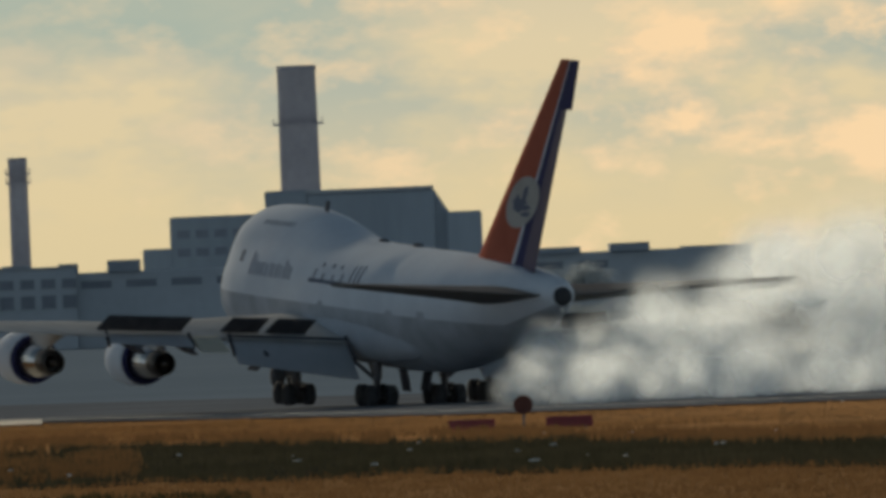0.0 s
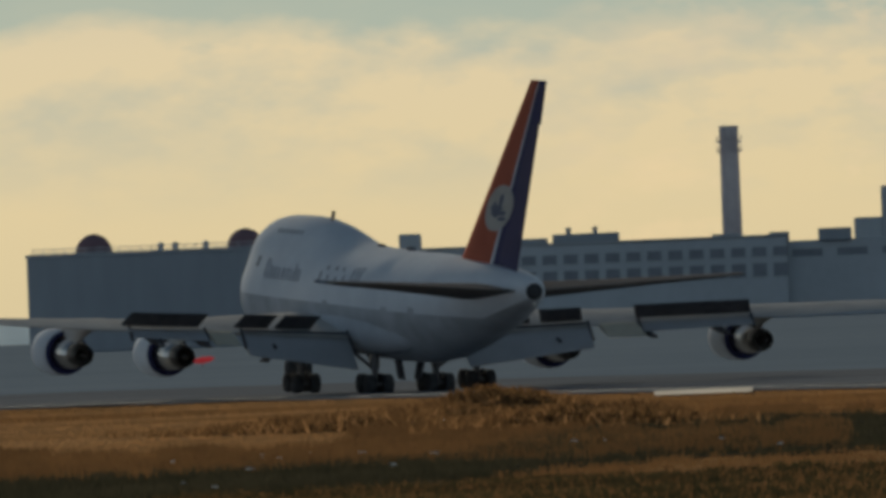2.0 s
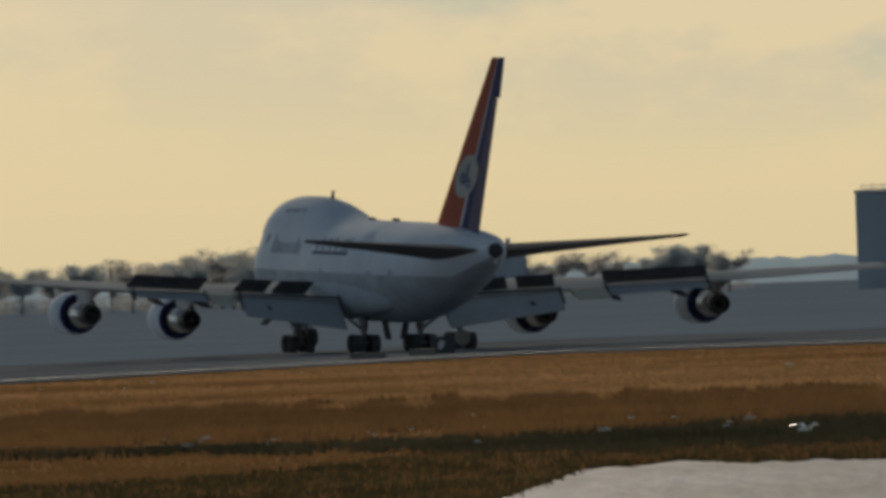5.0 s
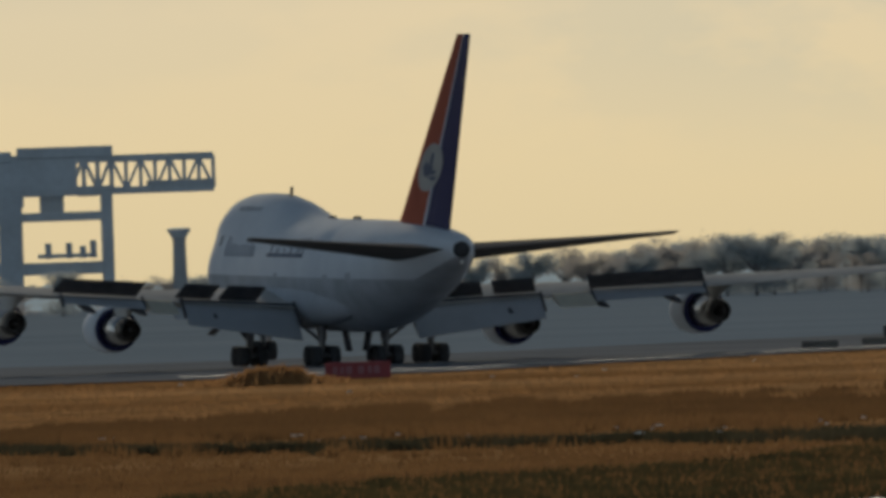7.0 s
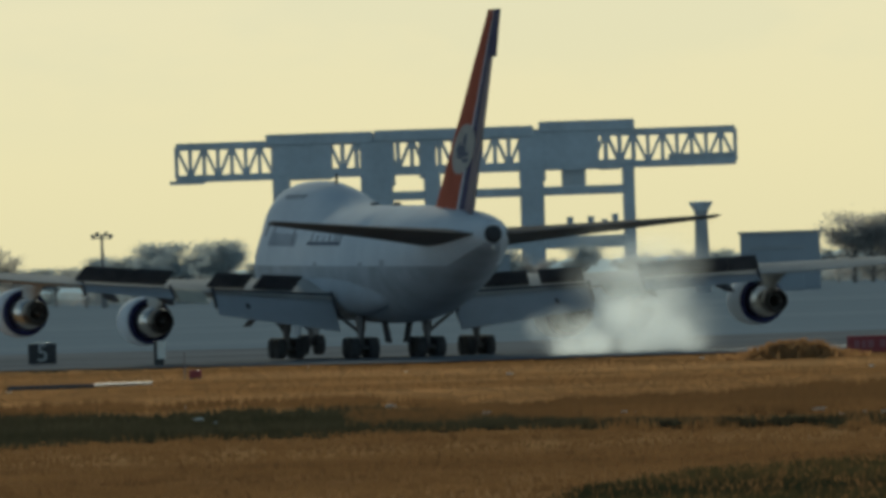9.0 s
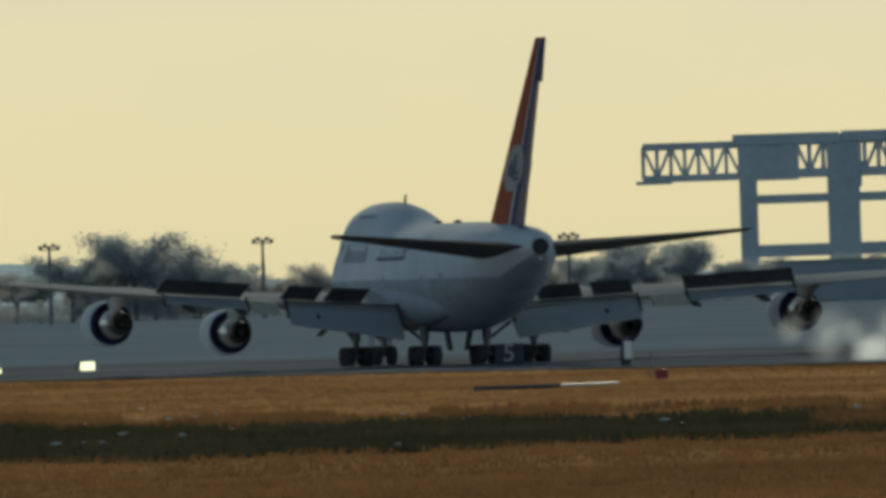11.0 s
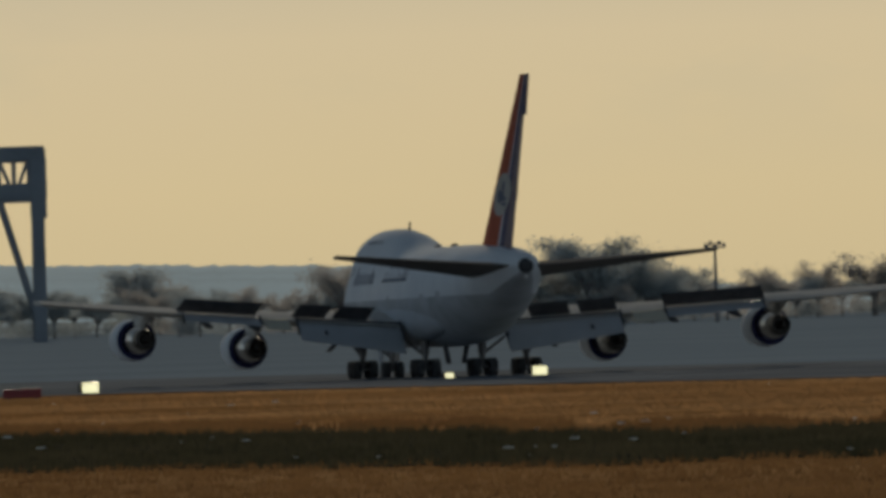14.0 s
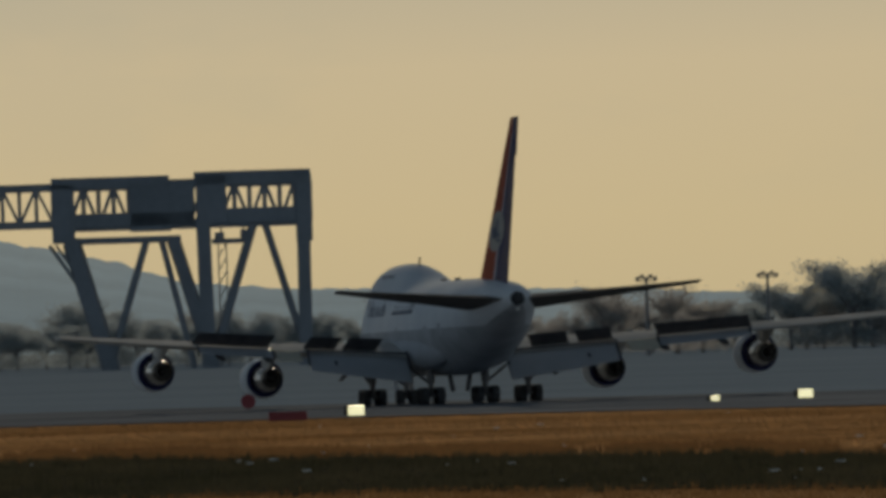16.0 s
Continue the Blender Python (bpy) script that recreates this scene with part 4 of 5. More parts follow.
# ================= near ground =================
def wobble(b, s, seed=0.0):
    return noise.noise(Vector((b * s, seed, 0.3))) + 0.5 * noise.noise(Vector((b * s * 3.1, seed, 1.3)))


BAND_B = (-12, -8.5, -7, -6.2, -5.2, -3.8, -2.7, -2.2, -1.5, -0.7, 1, 2, 4.3, 5.1, 6, 7, 8.5, 12)
BAND_OUT = (690, 662, 616, 590, 562, 550, 536, 480, 448, 446, 440, 468, 500, 635, 610, 576, 510, 500)
BAND_IN = (480, 480, 484, 465, 452, 456, 466, 462, 450, 449, 428, 395, 425, 470, 470, 466, 440, 440)


def water_edge(b):
    return float(np.interp(b, (-0.6, 0.5, 1.0, 1.3, 1.45, 1.7, 2.0, 2.6, 3.4, 3.9, 5.2), (290, 305, 316, 326, 336, 374, 383, 378, 366, 348, 320))) + 5 * wobble(b, 5, 9.0) + 3 * wobble(b, 25, 4.0)


def band_out(b):
    return float(np.interp(b, BAND_B, BAND_OUT)) + 12 * wobble(b, 2.2, 1.0) + 5 * wobble(b, 14, 2.0)


def band_in(b):
    return float(np.interp(b, BAND_B, BAND_IN)) + 10 * wobble(b, 2.0, 5.0) + 6 * wobble(b, 11, 7.0)


sheet("marsh", band_in, band_out, MARSH, 0.03, "dark marsh strip in the grass, shade of a bank put into it", (-12, 12, 0.04))
sheet("water", lambda b: 120, water_edge, WATER, 0.05, "shallow rippled tidal water, sky reflection put into its colour", (-0.6, 5.2, 0.03))
sheet("runway_edge_line", lambda b: near_edge(b) + 22, lambda b: near_edge(b) + 25.5, LINE, 0.09, "worn white runway edge line", (-1.5, 16, 0.5))
sheet("taxiway_stub", lambda b: 775, lambda b: 812, SLAB, 0.09, "pale concrete taxiway stub beside the runway", (5.10, 5.47, 0.0925))


def tufts(name, count, lo, hi, bearings, h0, h1, mat, label, seed, blades=5, width=0.05, keep=None):
    rnd = random.Random(seed)
    verts, faces = [], []
    for i in range(count):
        b = rnd.uniform(*bearings)
        d = rnd.uniform(lo(b), hi(b))
        if keep and not keep(b, d):
            continue
        p = at(b, d)
        hh = rnd.uniform(h0, h1)
        for j in range(blades):
            a, l = rnd.uniform(0, 6.283), rnd.uniform(0.0, 0.25) * hh
            w = width * rnd.uniform(0.7, 2.0)
            q = p + Vector((rnd.gauss(0, 0.22), rnd.gauss(0, 0.22), 0))
            k = len(verts)
            verts += [q + Vector((-w, 0, 0)), q + Vector((w, 0, 0)), q + Vector((math.cos(a) * l, math.sin(a) * l, hh * rnd.uniform(0.7, 1.0)))]
            faces.append((k, k + 1, k + 2))
    me = bpy.data.meshes.new(name)
    me.from_pydata([tuple(v) for v in verts], [], faces)
    me.materials.append(mat)
    return tagged(new(name, me), label, "grass", kind="stuff")


WIDE = (-9.4, 9.4)
tufts("dry_grass", 22000, lambda b: band_out(b) - 6, lambda b: near_edge(b) - 4, WIDE, 0.05, 0.15, STRAW, "short golden dry grass between marsh and runway", 1, 4, 0.022)
tufts("brown_reed", 22000, lambda b: 250 if b < -0.6 or b > 5 else water_edge(b) + 4, lambda b: band_in(b) + 8, WIDE, 0.10, 0.26, BROWN_REED, "brown dry reeds on the near bank", 2, 5, 0.022)
tufts("marsh_reed", 20000, band_in, band_out, WIDE, 0.12, 0.45, REED, "dark low reeds in the marsh strip", 3, 5, 0.025)
tufts("tall_straw", 15000, lambda b: band_out(b) - 8, lambda b: band_out(b) + 40 + 40 * max(0.0, 1 - abs(b - 2.0) / 3.5), WIDE, 0.25, 0.55, BROWN_REED, "taller brown straw along the marsh edge", 6, 5, 0.025, lambda b, d: wobble(b, 4, 6.0) + wobble(d * 0.05, 1.0, b) > -0.1)


tufts("reed_belt", 15000, lambda b: 482 + 9 * wobble(b, 3, 4.0), lambda b: float(np.interp(b, (-2.8, -1, 1, 3, 5, 6), (500, 585, 600, 640, 640, 560))) + 26 * wobble(b, 2.4, 8.0), (-2.8, 5.8), 0.2, 0.5, SHADED_REED, "brown reeds in a broad belt, their shade put into the colour", 14, 5, 0.03, lambda b, d: (d - 480) / 200 < 0.55 + 0.5 * wobble(b, 5, 3.0) + 0.35 * wobble(d * 0.03, 1.0, b))
tufts("green_sedge", 15000, lambda b: 250 if b < -0.6 or b > 5.2 else water_edge(b) + 2, lambda b: float(np.interp(b, (-2.4, -1.5, 0.5, 1.5, 6), (300, 362, 392, 430, 436))) + 10 * wobble(b, 4, 2.0), (-2.3, 6.2), 0.10, 0.26, SEDGE, "dark green sedge along the water", 15, 5, 0.03)


def scrub(bearing, distance, wide, deep, height, count, seed, mat=BROWN_REED):
    """A low mound of dry scrub."""
    rnd = random.Random(seed)
    ob = facing("dry_scrub", bearing, distance, "low mound of dry brown scrub", "bush", "scrub mounds")
    verts, faces = [], []
    for i in range(count):
        x, y = rnd.gauss(0, 0.42), rnd.gauss(0, 0.42)
        top = max(0.12, 1 - (x * x + y * y) ** 0.9) * height * (0.8 + 0.3 * noise.noise(Vector((x * 3, y * 3, seed))))
        z = top * rnd.uniform(0.0, 0.75)
        p = Vector((x * wide / 2, y * deep / 2, z))
        l, w = rnd.uniform(0.2, 0.45), rnd.uniform(0.03, 0.1)
        a = rnd.uniform(0, 6.283)
        k = len(verts)
        verts += [p + Vector((-w, 0, 0)), p + Vector((w, 0, 0)), p + Vector((math.cos(a) * 0.25, math.sin(a) * 0.25, l))]
        faces.append((k, k + 1, k + 2))
    cut = len(faces) * 3 // 4
    for name, use in (("foliage", faces[:cut]), ("dead_stems", faces[cut:])):
        me = bpy.data.meshes.new(name)
        first = use[0][0]
        me.from_pydata([tuple(v) for v in verts[first:use[-1][2] + 1]], [], [tuple(i - first for i in f) for f in use])
        me.materials.append(mat if name == "foliage" else STRAW)
        clump = tagged(new(name, me), kind="stuff")
        clump.parent = ob


scrub(4.52, 690, 9.5, 12, 1.9, 5200, 1)
scrub(4.85, 600, 11, 16, 1.5, 5200, 2)
scrub(3.9, 640, 14, 16, 0.9, 3000, 3)
scrub(-1.15, 745, 5.6, 5, 1.15, 2600, 4, STRAW)
scrub(4.25, 650, 12, 14, 1.1, 3000, 5)
bm = bmesh.new()
rl = random.Random(11)
for i in range(120):
    b = rl.uniform(-9, 9)
    p = at(b, rl.uniform(band_in(b), band_out(b) + 25) if i % 4 else rl.uniform(band_out(b), near_edge(b)), 0.3)
    s = rl.uniform(0.03, 0.085)
    bmesh.ops.create_icosphere(bm, subdivisions=1, radius=s, matrix=Matrix.Translation(p) @ Matrix.Diagonal((rl.uniform(1, 3.0), 1, 0.6, 1)))
tagged(part("litter", bm, LITTER), "bleached bits of litter scattered in the grass", "litter", kind="stuff")


# ---- signs and boxes along the runway ----
def board(name, bearing, distance, w, h, low, mat, label, turn=0.0, deep=0.35, category="sign", group=""):
    ob = facing(name, bearing, distance, label, category, group, turn=turn)
    body = part("panel", box(bmesh.new(), -w / 2, w / 2, -deep / 2, deep / 2, low, low + h, 0.04), mat, ob)
    for x in (-w * 0.35, w * 0.35):
        part("foot", box(bmesh.new(), x - 0.05, x + 0.05, -0.12, 0.12, 0, low + 0.03), STRUT, ob)
    return ob


def round_board(bearing, distance, r, z, mat, label):
    ob = facing("round_marker", bearing, distance, label, "sign", "round markers")
    part("disc", spin(bmesh.new(), [(-0.06, r * 0.9), (-0.06, r), (0.06, r), (0.06, r * 0.9)], (0, 0, z), "Y", 24), mat, ob)
    part("post", bar(bmesh.new(), (0, 0.1, 0), (0, 0.1, z), 0.05, 6), STRUT, ob)
    return ob


RUST = material("dark_rusty_red_paint", (0.12, 0.04, 0.03), 0.7, 0, 0.3, 2.0, 12.0, 0.05)
round_board(7.278, 632, 0.40, 0.95, RUST, "dark rusty red round marker on a thin post")
for b in (7.082, 7.449):
    board("holding_sign", b, 618, 1.9, 0.46, 0.06, SIGN_RED, "low dark red runway holding sign", group="red runway signs")
dark_sign = board("taxiway_sign", 1.198, 941, 1.45, 1.05, 0.1, SIGN_BLACK, "black taxiway sign with a pale arrow shape")
bm = bmesh.new()
loft(bm, [[Vector((x, y, z)) for x, z in ((-0.3, 0.35), (-0.05, 0.35), (0.15, 0.8), (-0.1, 0.95), (-0.25, 0.75))] for y in (-0.2, -0.17)])
part("arrow", bm, SIGN_GREY, dark_sign, "pale arrow shape")
round_board(1.272, 960, 0.5, 0.95, CABINET, "grey-brown round marker on a thin post")
for b, d, w in ((1.12, 935, 1.6), (0.915, 915, 2.2)):
    board("cable_cabinet", b, d, w, 0.42, 0.05, CABINET, "low weathered grey cable cabinet", category="cabinet", group="cable cabinets", deep=0.6)
long_sign = board("holding_sign", -0.823, 768, 3.3, 0.85, 0.05, SIGN_RED, "long dark red runway holding sign", group="red runway signs")
for x, w in ((-1.15, 0.25), (-0.8, 0.18), (-0.45, 0.3), (0.15, 0.3), (0.6, 0.2), (0.95, 0.28)):
    part("marking_bar", box(bmesh.new(), x - w / 2, x + w / 2, -0.19, -0.172, 0.3, 0.68), SIGN_MARK, long_sign, "faded red marking bar")
five = board("distance_marker", -3.967, 897, 1.65, 1.2, 0.12, SIGN_BLACK, "black runway distance marker with a grey figure 5")
cu = bpy.data.curves.new("figure", "FONT")
cu.body, cu.size, cu.extrude, cu.align_x, cu.align_y = "5", 1.45, 0.02, "CENTER", "CENTER"
fig = new("figure_curve", cu)
me = bpy.data.meshes.new_from_object(fig.evaluated_get(bpy.context.evaluated_depsgraph_get()))
bpy.data.objects.remove(fig)
me.transform(Matrix.Translation((0, -0.2, 0.72)) @ Matrix.Rotation(radians(90), 4, "X"))
me.materials.append(SIGN_GREY)
new("figure", me).parent = five
white = board("white_panel_sign", -3.53, 850, 0.55, 1.35, 0.1, SIGN_BLACK, "narrow upright sign with dark edge and white face", turn=0, deep=0.5)
part("face", box(bmesh.new(), -0.08, 0.36, -0.3, -0.24, 0.45, 1.45), SIGN_WHITE, white, "white face")
board("junction_box", -3.396, 738, 0.62, 0.42, 0.05, SIGN_RED, "small red junction box", category="box", deep=0.4)
pole = facing("marker_pole", -3.435, 740, "thin grey marker pole in the grass", "pole")
part("rod", bar(bmesh.new(), (0, 0, 0), (0, 0, 1.3), 0.035, 6), STRUT, pole)
for b, d, w, h in ((-5.55, 991, 0.95, 0.55), (-7.239, 944, 1.0, 0.6), (-5.89, 985, 0.55, 0.32)):
    ob = board("light_housing", b, d, w, h, 0.08, LIT, "bright white lit runway light housing with dark end", category="light", group="light housings", deep=0.7)
    part("end_cap", spin(bmesh.new(), [(-w / 2 - 0.28, h * 0.3), (-w / 2 - 0.25, h * 0.48), (-w / 2 + 0.05, h * 0.5)], (0, 0, 0.08 + h / 2), "X", 14), SIGN_BLACK, ob, "dark round end")
round_board(-7.643, 1042, 0.5, 0.75, SIGN_RED, "red round marker on a short post")
board("holding_sign", -7.496, 910, 2.3, 0.55, 0.05, SIGN_RED, "low dark red runway holding sign", group="red runway signs")
slab = tagged(part("drain_cover", box(bmesh.new(), -2.0, 2.0, -3, 3, 0, 0.16, 0.03), DARK), "dark flat drain cover beside the grass", "drain")
slab.matrix_basis = Matrix.Translation(at(-3.94, 705)) @ Matrix.Rotation(radians(3.9), 4, "Z")
slab = tagged(part("concrete_strip", box(bmesh.new(), -1.8, 1.8, -1.5, 1.5, 0, 0.12, 0.03), SLAB), "weathered concrete strip in the grass", "slab")
slab.matrix_basis = Matrix.Translation(at(-3.70, 712)) @ Matrix.Rotation(radians(3.7), 4, "Z")

# ================= details of the airliner =================
def hull_patch(name, x0, x1, z0, z1, side, mat, label="", off=0.025, nx=4, nz=4):
    bm = bmesh.new()
    grid = []
    for i in range(nx + 1):
        x = x0 + (x1 - x0) * i / nx
        grid.append([Vector((x, side * (hull_half(x, z0 + (z1 - z0) * k / nz) + off), z0 + (z1 - z0) * k / nz)) for k in range(nz + 1)])
    top = [[bm.verts.new(p) for p in col] for col in grid]
    low = [[bm.verts.new(p - Vector((0, side * 0.04, 0))) for p in col] for col in grid]
    for a, b in zip(top, top[1:]):
        for k in range(nz):
            bm.faces.new((a[k], a[k + 1], b[k + 1], b[k]))
    rim = [c[0] for c in top] + top[-1][1:] + [c[-1] for c in top[-2::-1]] + top[0][-2:0:-1]
    rim2 = [c[0] for c in low] + low[-1][1:] + [c[-1] for c in low[-2::-1]] + low[0][-2:0:-1]
    for i in range(len(rim)):
        j = (i + 1) % len(rim)
        bm.faces.new((rim[i], rim[j], rim2[j], rim2[i]))
    return part(name, bm, mat, fuselage, label)


for side in (1, -1):
    # title bars along the flank: seven strokes, then a flowing band with tall strokes
    x = 16.6
    for w, h in ((0.95, 1.35), (0.8, 0.85), (1.25, 0.85), (0.8, 0.85), (1.0, 0.85), (0.35, 1.15), (0.8, 0.85)):
        hull_patch("title_bar", x - w * 0.16, x, 6.3, 6.3 + h * 0.9, side, MARK, "dark blue title bar")
        hull_patch("title_bar", x - w * 0.74, x - w * 0.6, 6.3, 6.3 + h * 0.8, side, MARK, "dark blue title bar")
        x -= w + 0.25
    hull_patch("title_bar", -1.6, 6.2, 6.35, 6.55, side, MARK, "dark blue title bar", nx=10)
    for x, h in ((5.6, 0.8), (4.2, 0.6), (2.6, 0.55), (1.2, 0.7), (-0.2, 1.2), (-0.9, 1.25), (-1.6, 1.3)):
        hull_patch("title_bar", x - 0.18, x, 6.35, 6.35 + h * 0.9, side, MARK, "dark blue title bar")
    for x in (4.9, 3.3, 2.0):
        hull_patch("title_bar", x - 0.3, x, 7.2, 7.4, side, MARK, "dark blue title bar")
    hull_patch("flag_mark", 18.6, 19.2, 6.9, 7.5, side, GLASS, "small faded flag mark")
    for i in range(9):
        hull_patch("cabin_window", 17.25 - i * 0.55, 17.42 - i * 0.55, 8.98, 9.24, side, GLASS, "upper-deck window", nx=2, nz=2)
    for x, z, w, h in ((-6.5, 5.0, 1.1, 0.4), (-11.2, 5.2, 1.0, 0.35), (4.5, 4.6, 0.8, 0.8)):
        hull_patch("access_panel", x - w, x, z, z + h, side, BELLY, "grey access panel", 0.006)
    bm = bmesh.new()
    loft(bm, [[Vector((x, side * (1.9 + (1.52 * r) * max(0.0, math.cos(a))), 3.75 + 1.45 * r * math.sin(a))) for a in np.linspace(-1.9, 1.9, 12)] for x, r in ((14.0, 0.05), (11, 0.6), (7, 0.95), (2, 1.0), (-4, 0.9), (-8, 0.66), (-11.5, 0.2), (-13, 0.02))])
    part("wing_fairing", bm, FAIRING, plane, "smooth pale grey wing root fairing", True)
    # emblem on the fin
    zc = 11.6
    lead, trail = fin_x(zc)
    xc = lead - (lead - trail) * 0.46

    def oval(bm, dx, dz, w, h, off):
        rings = []
        for q in (1.0, 0.66, 0.33, 0.02):
            ring = []
            for a in np.linspace(0, 2 * math.pi, 26, endpoint=False):
                z = zc + dz + q * h * math.sin(a)
                x = xc + dx + q * w * math.cos(a) - 0.7 * (z - zc)
                ring.append(Vector((x, side * (fin_half(x, z) + off), z)))
            rings.append(ring)
        loft(bm, [[p - Vector((0, side * 0.03, 0)) for p in rings[0]]] + rings)

    bm = bmesh.new()
    oval(bm, 0, 0, 2.1, 1.38, 0.03)
    disc = part("emblem_disc", bm, EMBLEM, plane, "white oval emblem disc on the fin")
    bm = bmesh.new()
    for dx, dz, w, h in ((0.3, 0.0, 1.0, 0.16), (-0.5, -0.28, 0.85, 0.15), (-0.2, 0.45, 0.3, 0.42), (0.7, -0.05, 0.36, 0.42), (-0.9, -0.62, 0.6, 0.13), (0.15, -0.2, 0.5, 0.38)):
        oval(bm, dx, dz, w, h, 0.05)
    part("emblem_shape", bm, MARK, disc, "dark plain emblem shape")
    # drooped inboard aileron
    bm = bmesh.new()
    rings = []
    for y in (11.5, 13.4):
        x, z = wing_lead(y) - wing_chord(y) * 0.80, wing_z(y) - 0.1
        a = radians(18)
        rings.append([Vector((x - u * math.cos(a) - v * math.sin(a), side * y, z - u * math.sin(a) + v * math.cos(a))) for u, v in foil(2.4, 0.10)])
    loft(bm, rings)
    part("aileron", bm, CREAM, plane, "drooped aileron, warm sunlight put into its cream colour", True)
    # gear doors
    for x, y, z0, z1, w, lean in ((2.4, 6.5, 1.85, 3.0, 1.5, 1.15), (-2.2, 0.75, 0.85, 2.2, 1.2, -0.25)):
        bm = bmesh.new()
        loft(bm, [[Vector((x + dx, side * (y + k * lean), z)) + Vector((0, dy, 0)) for dx, dy in ((-w / 2, -0.05), (w / 2, -0.05), (w / 2, 0.05), (-w / 2, 0.05))] for k, z in ((0, z1), (1, z0))])
        part("gear_door", bm, DARK, plane, "open grey gear door")
for y in (0.55, -0.55):
    part("gear_door", box(bmesh.new(), 19.6, 21.2, y - 0.03, y + 0.03, 1.1, 2.3, 0.0), BELLY, plane, "open grey gear door")
# closed dark plug imitates the shade inside the exhaust opening
part("tail_exhaust", spin(bmesh.new(), [(-24.9, 0.42), (-25.2, 0.5), (-25.38, 0.45), (-25.42, 0.05)], (0, 0, 6.92), "X", 18), RUBBER, plane, "dark plug standing for the shaded exhaust opening at the tail", True)
bm = bmesh.new()
loft(bm, [[Vector((12.4 - k * 0.25 + u, v, z)) for u, v in ((0.35, 0), (0, 0.05), (-0.35, 0), (0, -0.05))] for k, z in ((0, 9.8), (1, 10.4))])
part("blade_antenna", bm, DARK, plane, "small blade antenna")
for x in (3.0, -2.6):
    part("dorsal_hump", spin(bmesh.new(), [(x + 0.6, 0.05), (x + 0.4, 0.18), (x - 0.4, 0.18), (x - 0.6, 0.05)], (0, 0, 8.55), "X", 10), DARK, plane, "small dark antenna fairing", True)
part("tail_light", spin(bmesh.new(), [(-25.0, 0.05), (-25.15, 0.12), (-25.3, 0.03)], (0, 0, 6.2), "X", 8), SIGN_WHITE, plane)

# ---- a gull over the marsh ----
gull = thing("gull", (0, 0, 0), "white gull with spread wings low over the marsh", "bird")
part("body", spin(bmesh.new(), [(-0.26, 0.01), (-0.15, 0.045), (0.0, 0.075), (0.12, 0.06), (0.2, 0.035), (0.25, 0.01)], sides=10), SIGN_WHITE, gull, "", True)
for side in (1, -1):
    bm = bmesh.new()
    loft(bm, [[Vector((x + c * dx, side * y, z + dz)) for dx, dz in ((0.5, 0), (0, 0.015), (-0.5, 0), (0, -0.01))] for x, y, z, c in ((0.05, 0.05, 0.03, 0.2), (0.1, 0.3, 0.16, 0.18), (0.0, 0.62, 0.1, 0.04))])
    part("wing", bm, SIGN_WHITE, gull, "pale grey-white wing", True)

# ================= tyre smoke =================
scene.cycles.transparent_max_bounces = 48


def smoke_material(name, density, low=0.12, high=0.72):
    m = bpy.data.materials.new(name)
    m.use_nodes = True
    n, l = m.node_tree.nodes, m.node_tree.links
    n.clear()
    out = n.new("ShaderNodeOutputMaterial")
    tc = n.new("ShaderNodeTexCoord")
    ln = n.new("ShaderNodeVectorMath")
    ln.operation = "LENGTH"
    l.new(tc.outputs["Object"], ln.inputs[0])
    fall = n.new("ShaderNodeMapRange")
    fall.interpolation_type = "SMOOTHSTEP"
    fall.inputs["From Min"].default_value, fall.inputs["From Max"].default_value = 1.0, 0.05
    l.new(ln.outputs["Value"], fall.inputs["Value"])
    info = n.new("ShaderNodeObjectInfo")
    sh = n.new("ShaderNodeVectorMath")
    sh.operation = "ADD"
    l.new(tc.outputs["Object"], sh.inputs[0]), l.new(info.outputs["Location"], sh.inputs[1])
    nz = n.new("ShaderNodeTexNoise")
    nz.inputs["Scale"].default_value, nz.inputs["Detail"].default_value = 1.3, 3
    l.new(sh.outputs[0], nz.inputs["Vector"])
    rm = n.new("ShaderNodeMapRange")
    rm.inputs["From Min"].default_value, rm.inputs["From Max"].default_value = low, high
    l.new(nz.outputs["Fac"], rm.inputs["Value"])
    mu = n.new("ShaderNodeMath")
    mu.operation = "MULTIPLY"
    l.new(fall.outputs[0], mu.inputs[0]), l.new(rm.outputs[0], mu.inputs[1])
    m2 = n.new("ShaderNodeMath")
    m2.operation = "MULTIPLY"
    m2.inputs[1].default_value = density
    l.new(mu.outputs[0], m2.inputs[0])
    d, tr, mix0, tp, mix = n.new("ShaderNodeBsdfDiffuse"), n.new("ShaderNodeBsdfTranslucent"), n.new("ShaderNodeMixShader"), n.new("ShaderNodeBsdfTransparent"), n.new("ShaderNodeMixShader")
    d.inputs["Color"].default_value = tr.inputs["Color"].default_value = (0.87, 0.94, 0.98, 1)
    mix0.inputs[0].default_value = 0.75
    l.new(d.outputs[0], mix0.inputs[1]), l.new(tr.outputs[0], mix0.inputs[2])
    l.new(m2.outputs[0], mix.inputs[0]), l.new(tp.outputs[0], mix.inputs[1]), l.new(mix0.outputs[0], mix.inputs[2])
    l.new(mix.outputs[0], out.inputs[0])
    return m


SMOKE = smoke_material("white_tyre_smoke", 0.55, -0.35, 0.8)
DRIFT_SMOKE = smoke_material("drifting_tyre_smoke", 0.10, -0.4, 0.8)
FRESH_SMOKE = smoke_material("fresh_tyre_smoke", 0.24, -0.4, 0.8)
THIN_SMOKE = smoke_material("thin_tyre_smoke", 0.20, -0.3, 0.8)


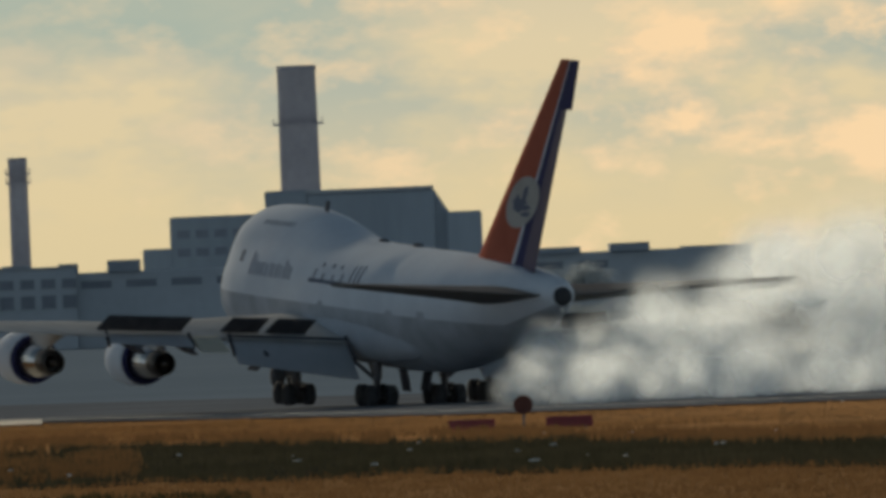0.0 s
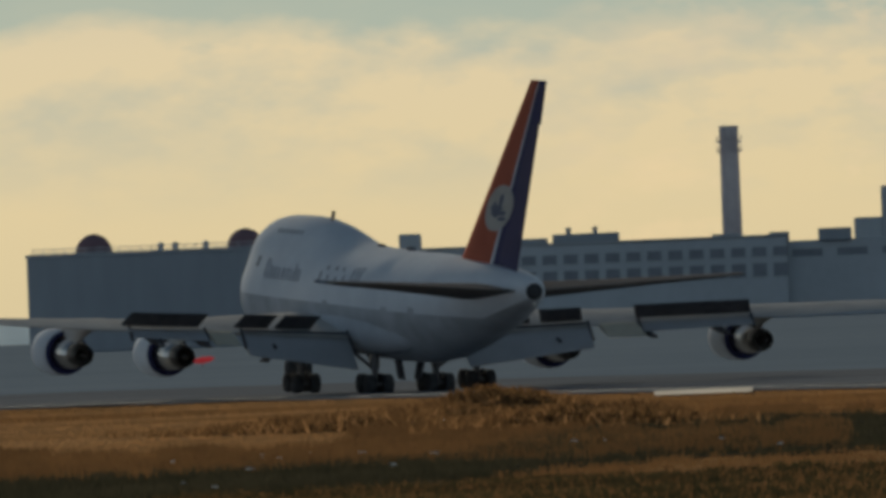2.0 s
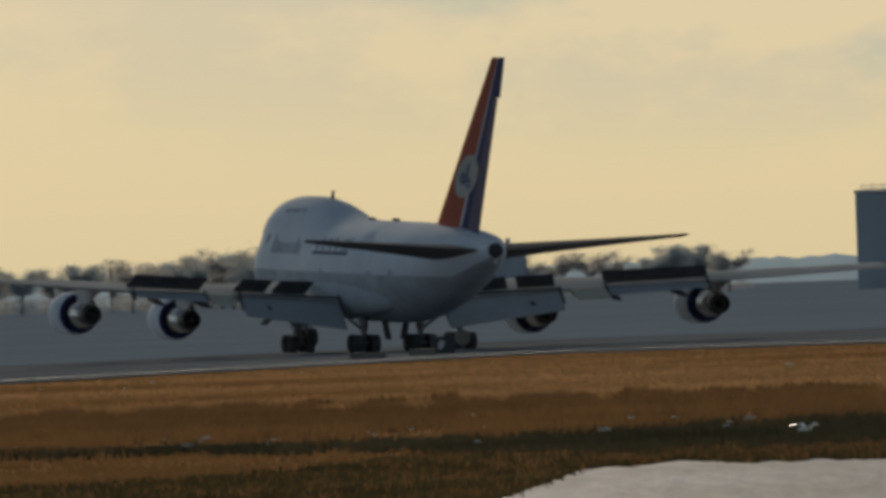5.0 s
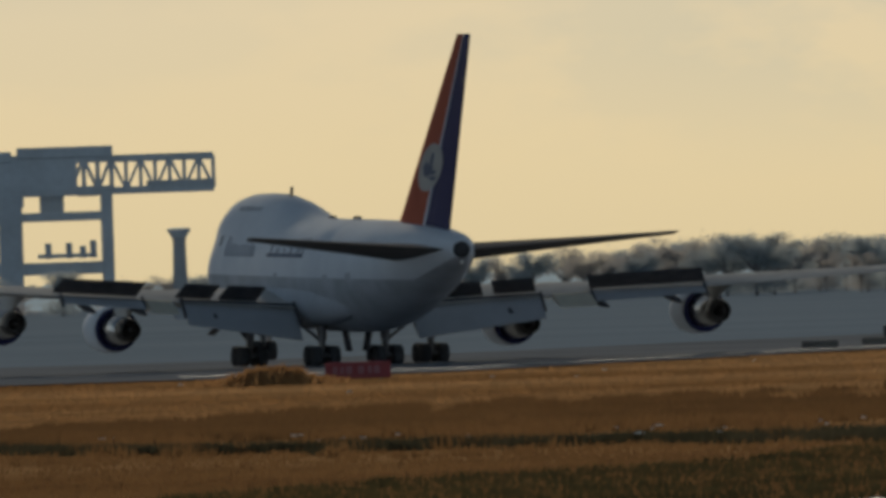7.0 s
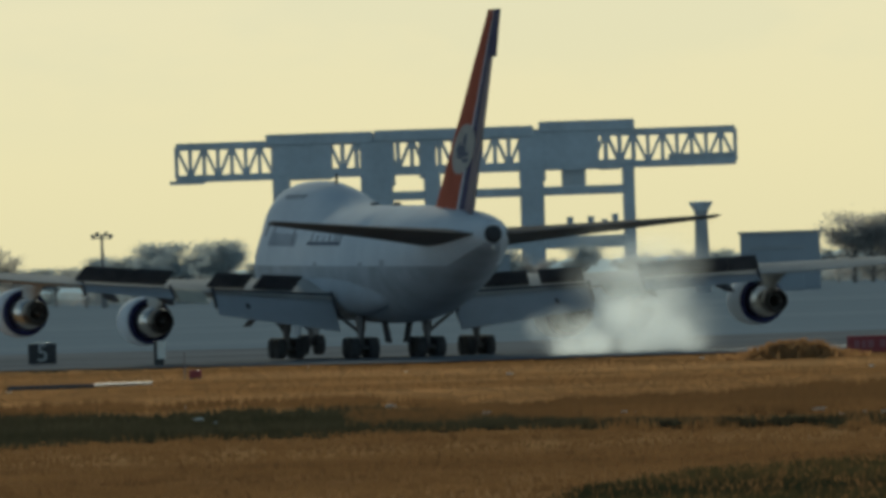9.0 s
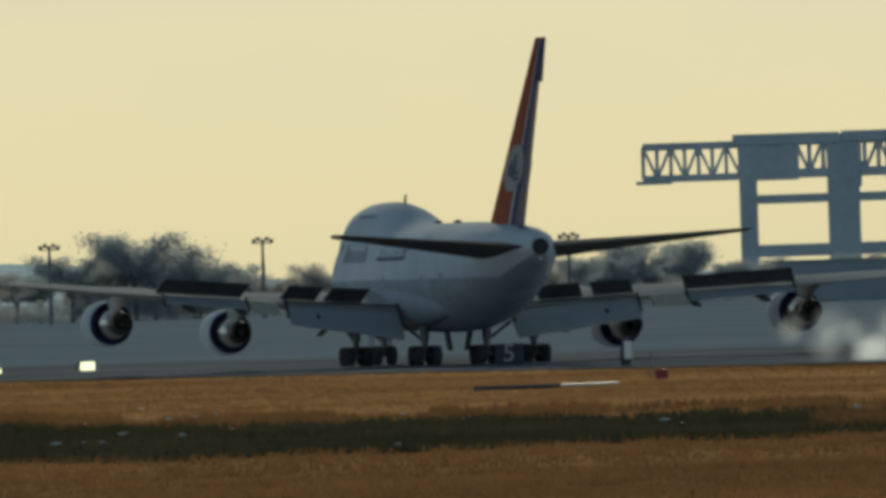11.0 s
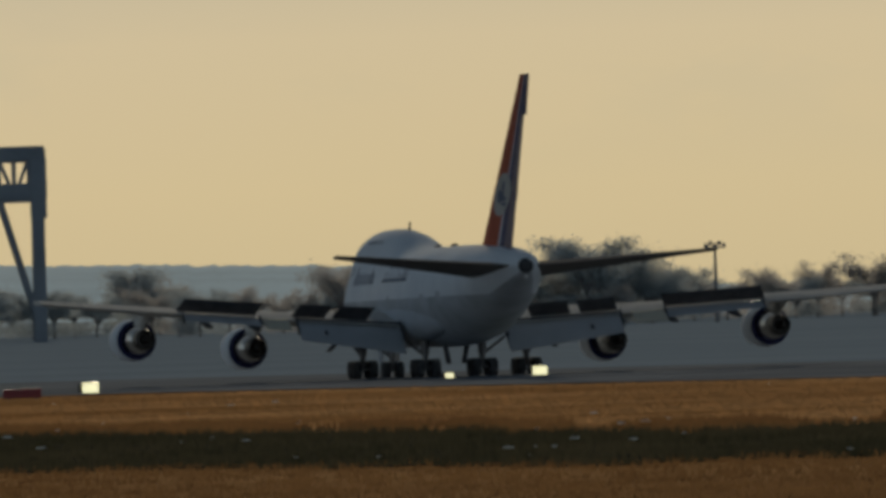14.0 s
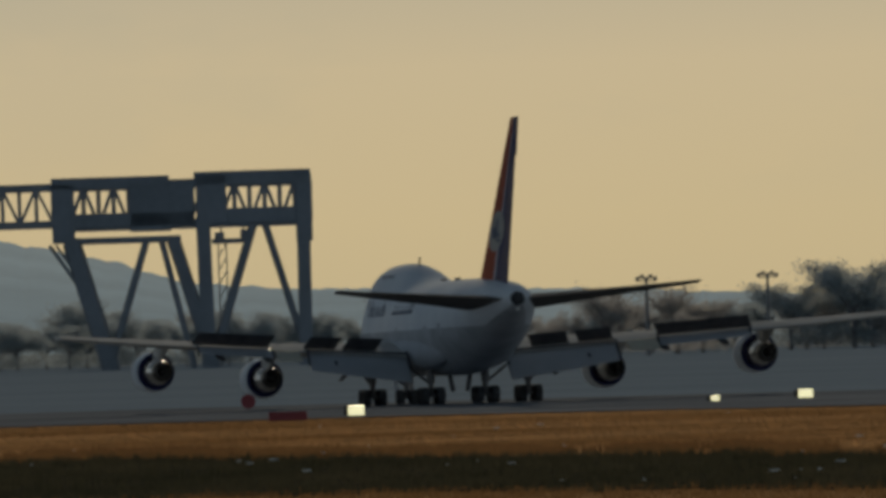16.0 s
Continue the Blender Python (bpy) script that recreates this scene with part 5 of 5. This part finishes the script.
def puff_mesh(name, seed, mat):
    """A shallow billowing shell of unit radius, hollow side down the wind."""
    bm = bmesh.new()
    rings = []
    for i in range(1, 9):
        r = i / 8
        rings.append([bm.verts.new((r * math.cos(a), 0.30 * (r * r) + 0.16 * noise.noise(Vector((r * 2.5 * math.cos(a) + seed, r * 2.5 * math.sin(a), seed))), r * math.sin(a))) for a in np.linspace(0, 6.283185, 24, endpoint=False)])
    c = bm.verts.new((0, 0, 0))
    for k in range(24):
        bm.faces.new((c, rings[0][k], rings[0][(k + 1) % 24]))
        for a, b in zip(rings, rings[1:]):
            bm.faces.new((a[k], b[k], b[(k + 1) % 24], a[(k + 1) % 24]))
    for f in bm.faces:
        f.smooth = True
    me = bpy.data.meshes.new(name)
    bm.to_mesh(me)
    bm.free()
    me.materials.append(mat)
    return me


PUFFS = [puff_mesh("smoke_puff", s, SMOKE) for s in (1, 2, 3)]
THIN = [puff_mesh("thin_smoke_puff", s, THIN_SMOKE) for s in (4, 5, 6)]
DRIFT = [puff_mesh("drifting_smoke_puff", s, DRIFT_SMOKE) for s in (7, 8, 9)]
FRESH = [puff_mesh("fresh_smoke_puff", s, FRESH_SMOKE) for s in (10, 11)]
rs = random.Random(21)
first_smoke, second_smoke = [], []
for i in range(170):
    u = rs.random() ** 0.8
    side = 5.0 + 31 * u
    lim = 2.6 + 11.5 * u ** 1.1
    r = rs.uniform(1.3, 2.2) + 2.6 * u
    z = max(r * 0.45, rs.random() ** 1.15 * lim)
    first_smoke.append((side, rs.uniform(-52, 0) if side > 14 else rs.uniform(-46, -16), z, r, rs.choice(PUFFS if z < 7.5 else THIN), rs.uniform(0, 360)))
for i in range(42):
    r = rs.uniform(1.3, 2.3)
    first_smoke.append((rs.uniform(5.5, 27), rs.uniform(-58, -44), rs.uniform(0.35, 1.7), r, rs.choice(PUFFS), rs.uniform(0, 360)))
for i in range(105):
    first = i % 3 == 0
    start = rs.uniform(7.40, 7.75) if first else rs.uniform(7.6, 8.2)
    r = rs.uniform(0.9, 1.5) if first else rs.uniform(1.4, 3.0)
    second_smoke.append((start, rs.uniform(-1.65, -1.47) if first else rs.uniform(-1.68, -1.46), rs.uniform(-32, -14) if first else rs.uniform(-30, 10), max(r * 0.35, rs.random() ** 1.2 * (2.4 if first else 5.2)), r, rs.choice(FRESH if first else DRIFT), rs.uniform(0, 360), rs.uniform(-0.8, 7.0) if first else rs.uniform(0.6, 5.0)))


def puff_pose(bearing, distance, x, y, z, r, roll):
    p = at(bearing, distance)
    m = Matrix.Translation(p) @ Matrix.Rotation(radians(-bearing), 4, "Z") @ Matrix.Translation((x, y, z)) @ Matrix.Rotation(radians(roll), 4, "Y")
    return m


def gull_motion():
    rows = [(0, 2.5, 0.5), (2.5, 2.35, 0.4), (3.5, 2.255, 0.14), (4.2, 2.358, 0.2), (6.5, 2.9, 0.6), (16, 4.5, 0.6)]
    walk(gull, [(t, Matrix.Translation(at(b, 420, z)) @ Matrix.Rotation(radians(35), 4, "Z")) for t, b, z in rows])


def smoke_motions():
    for side, back, z, r, me, roll in first_smoke:
        ob = tagged(new("tyre_smoke", me), "white billowing tyre smoke over the runway", "smoke", "touchdown smoke", "stuff")
        ob.scale = (r, r, r)
        walk(ob, [(t, puff_pose(6.84, 812, side - s, back + 6, z + up, r, roll)) for t, s, up in ((0, 0, 0), (0.5, 4.6, 0.1), (1.0, 8.8, 0.2), (1.5, 12.5, 0.4), (2.5, 17, 0.6), (4, 20, 0.8), (16, 22, 1.0))])
    for start, bearing, back, z, r, me, roll, drift in second_smoke:
        ob = tagged(new("tyre_smoke", me), "thin white tyre smoke drifting behind the wheels", "smoke", "second smoke", "stuff")
        ob.scale = (r, r, r)
        rows = [(0, -6), (start - 0.1, -6), (start + 0.05, min(z, 1.0) * 0.6), (start + 0.9, z), (10.2, z * 1.2), (16, z * 1.3)]
        walk(ob, [(t, puff_pose(bearing, 852, -drift * min(3.6, max(0, t - start - 0.4)), back, h, r, roll)) for t, h in rows])


motions()
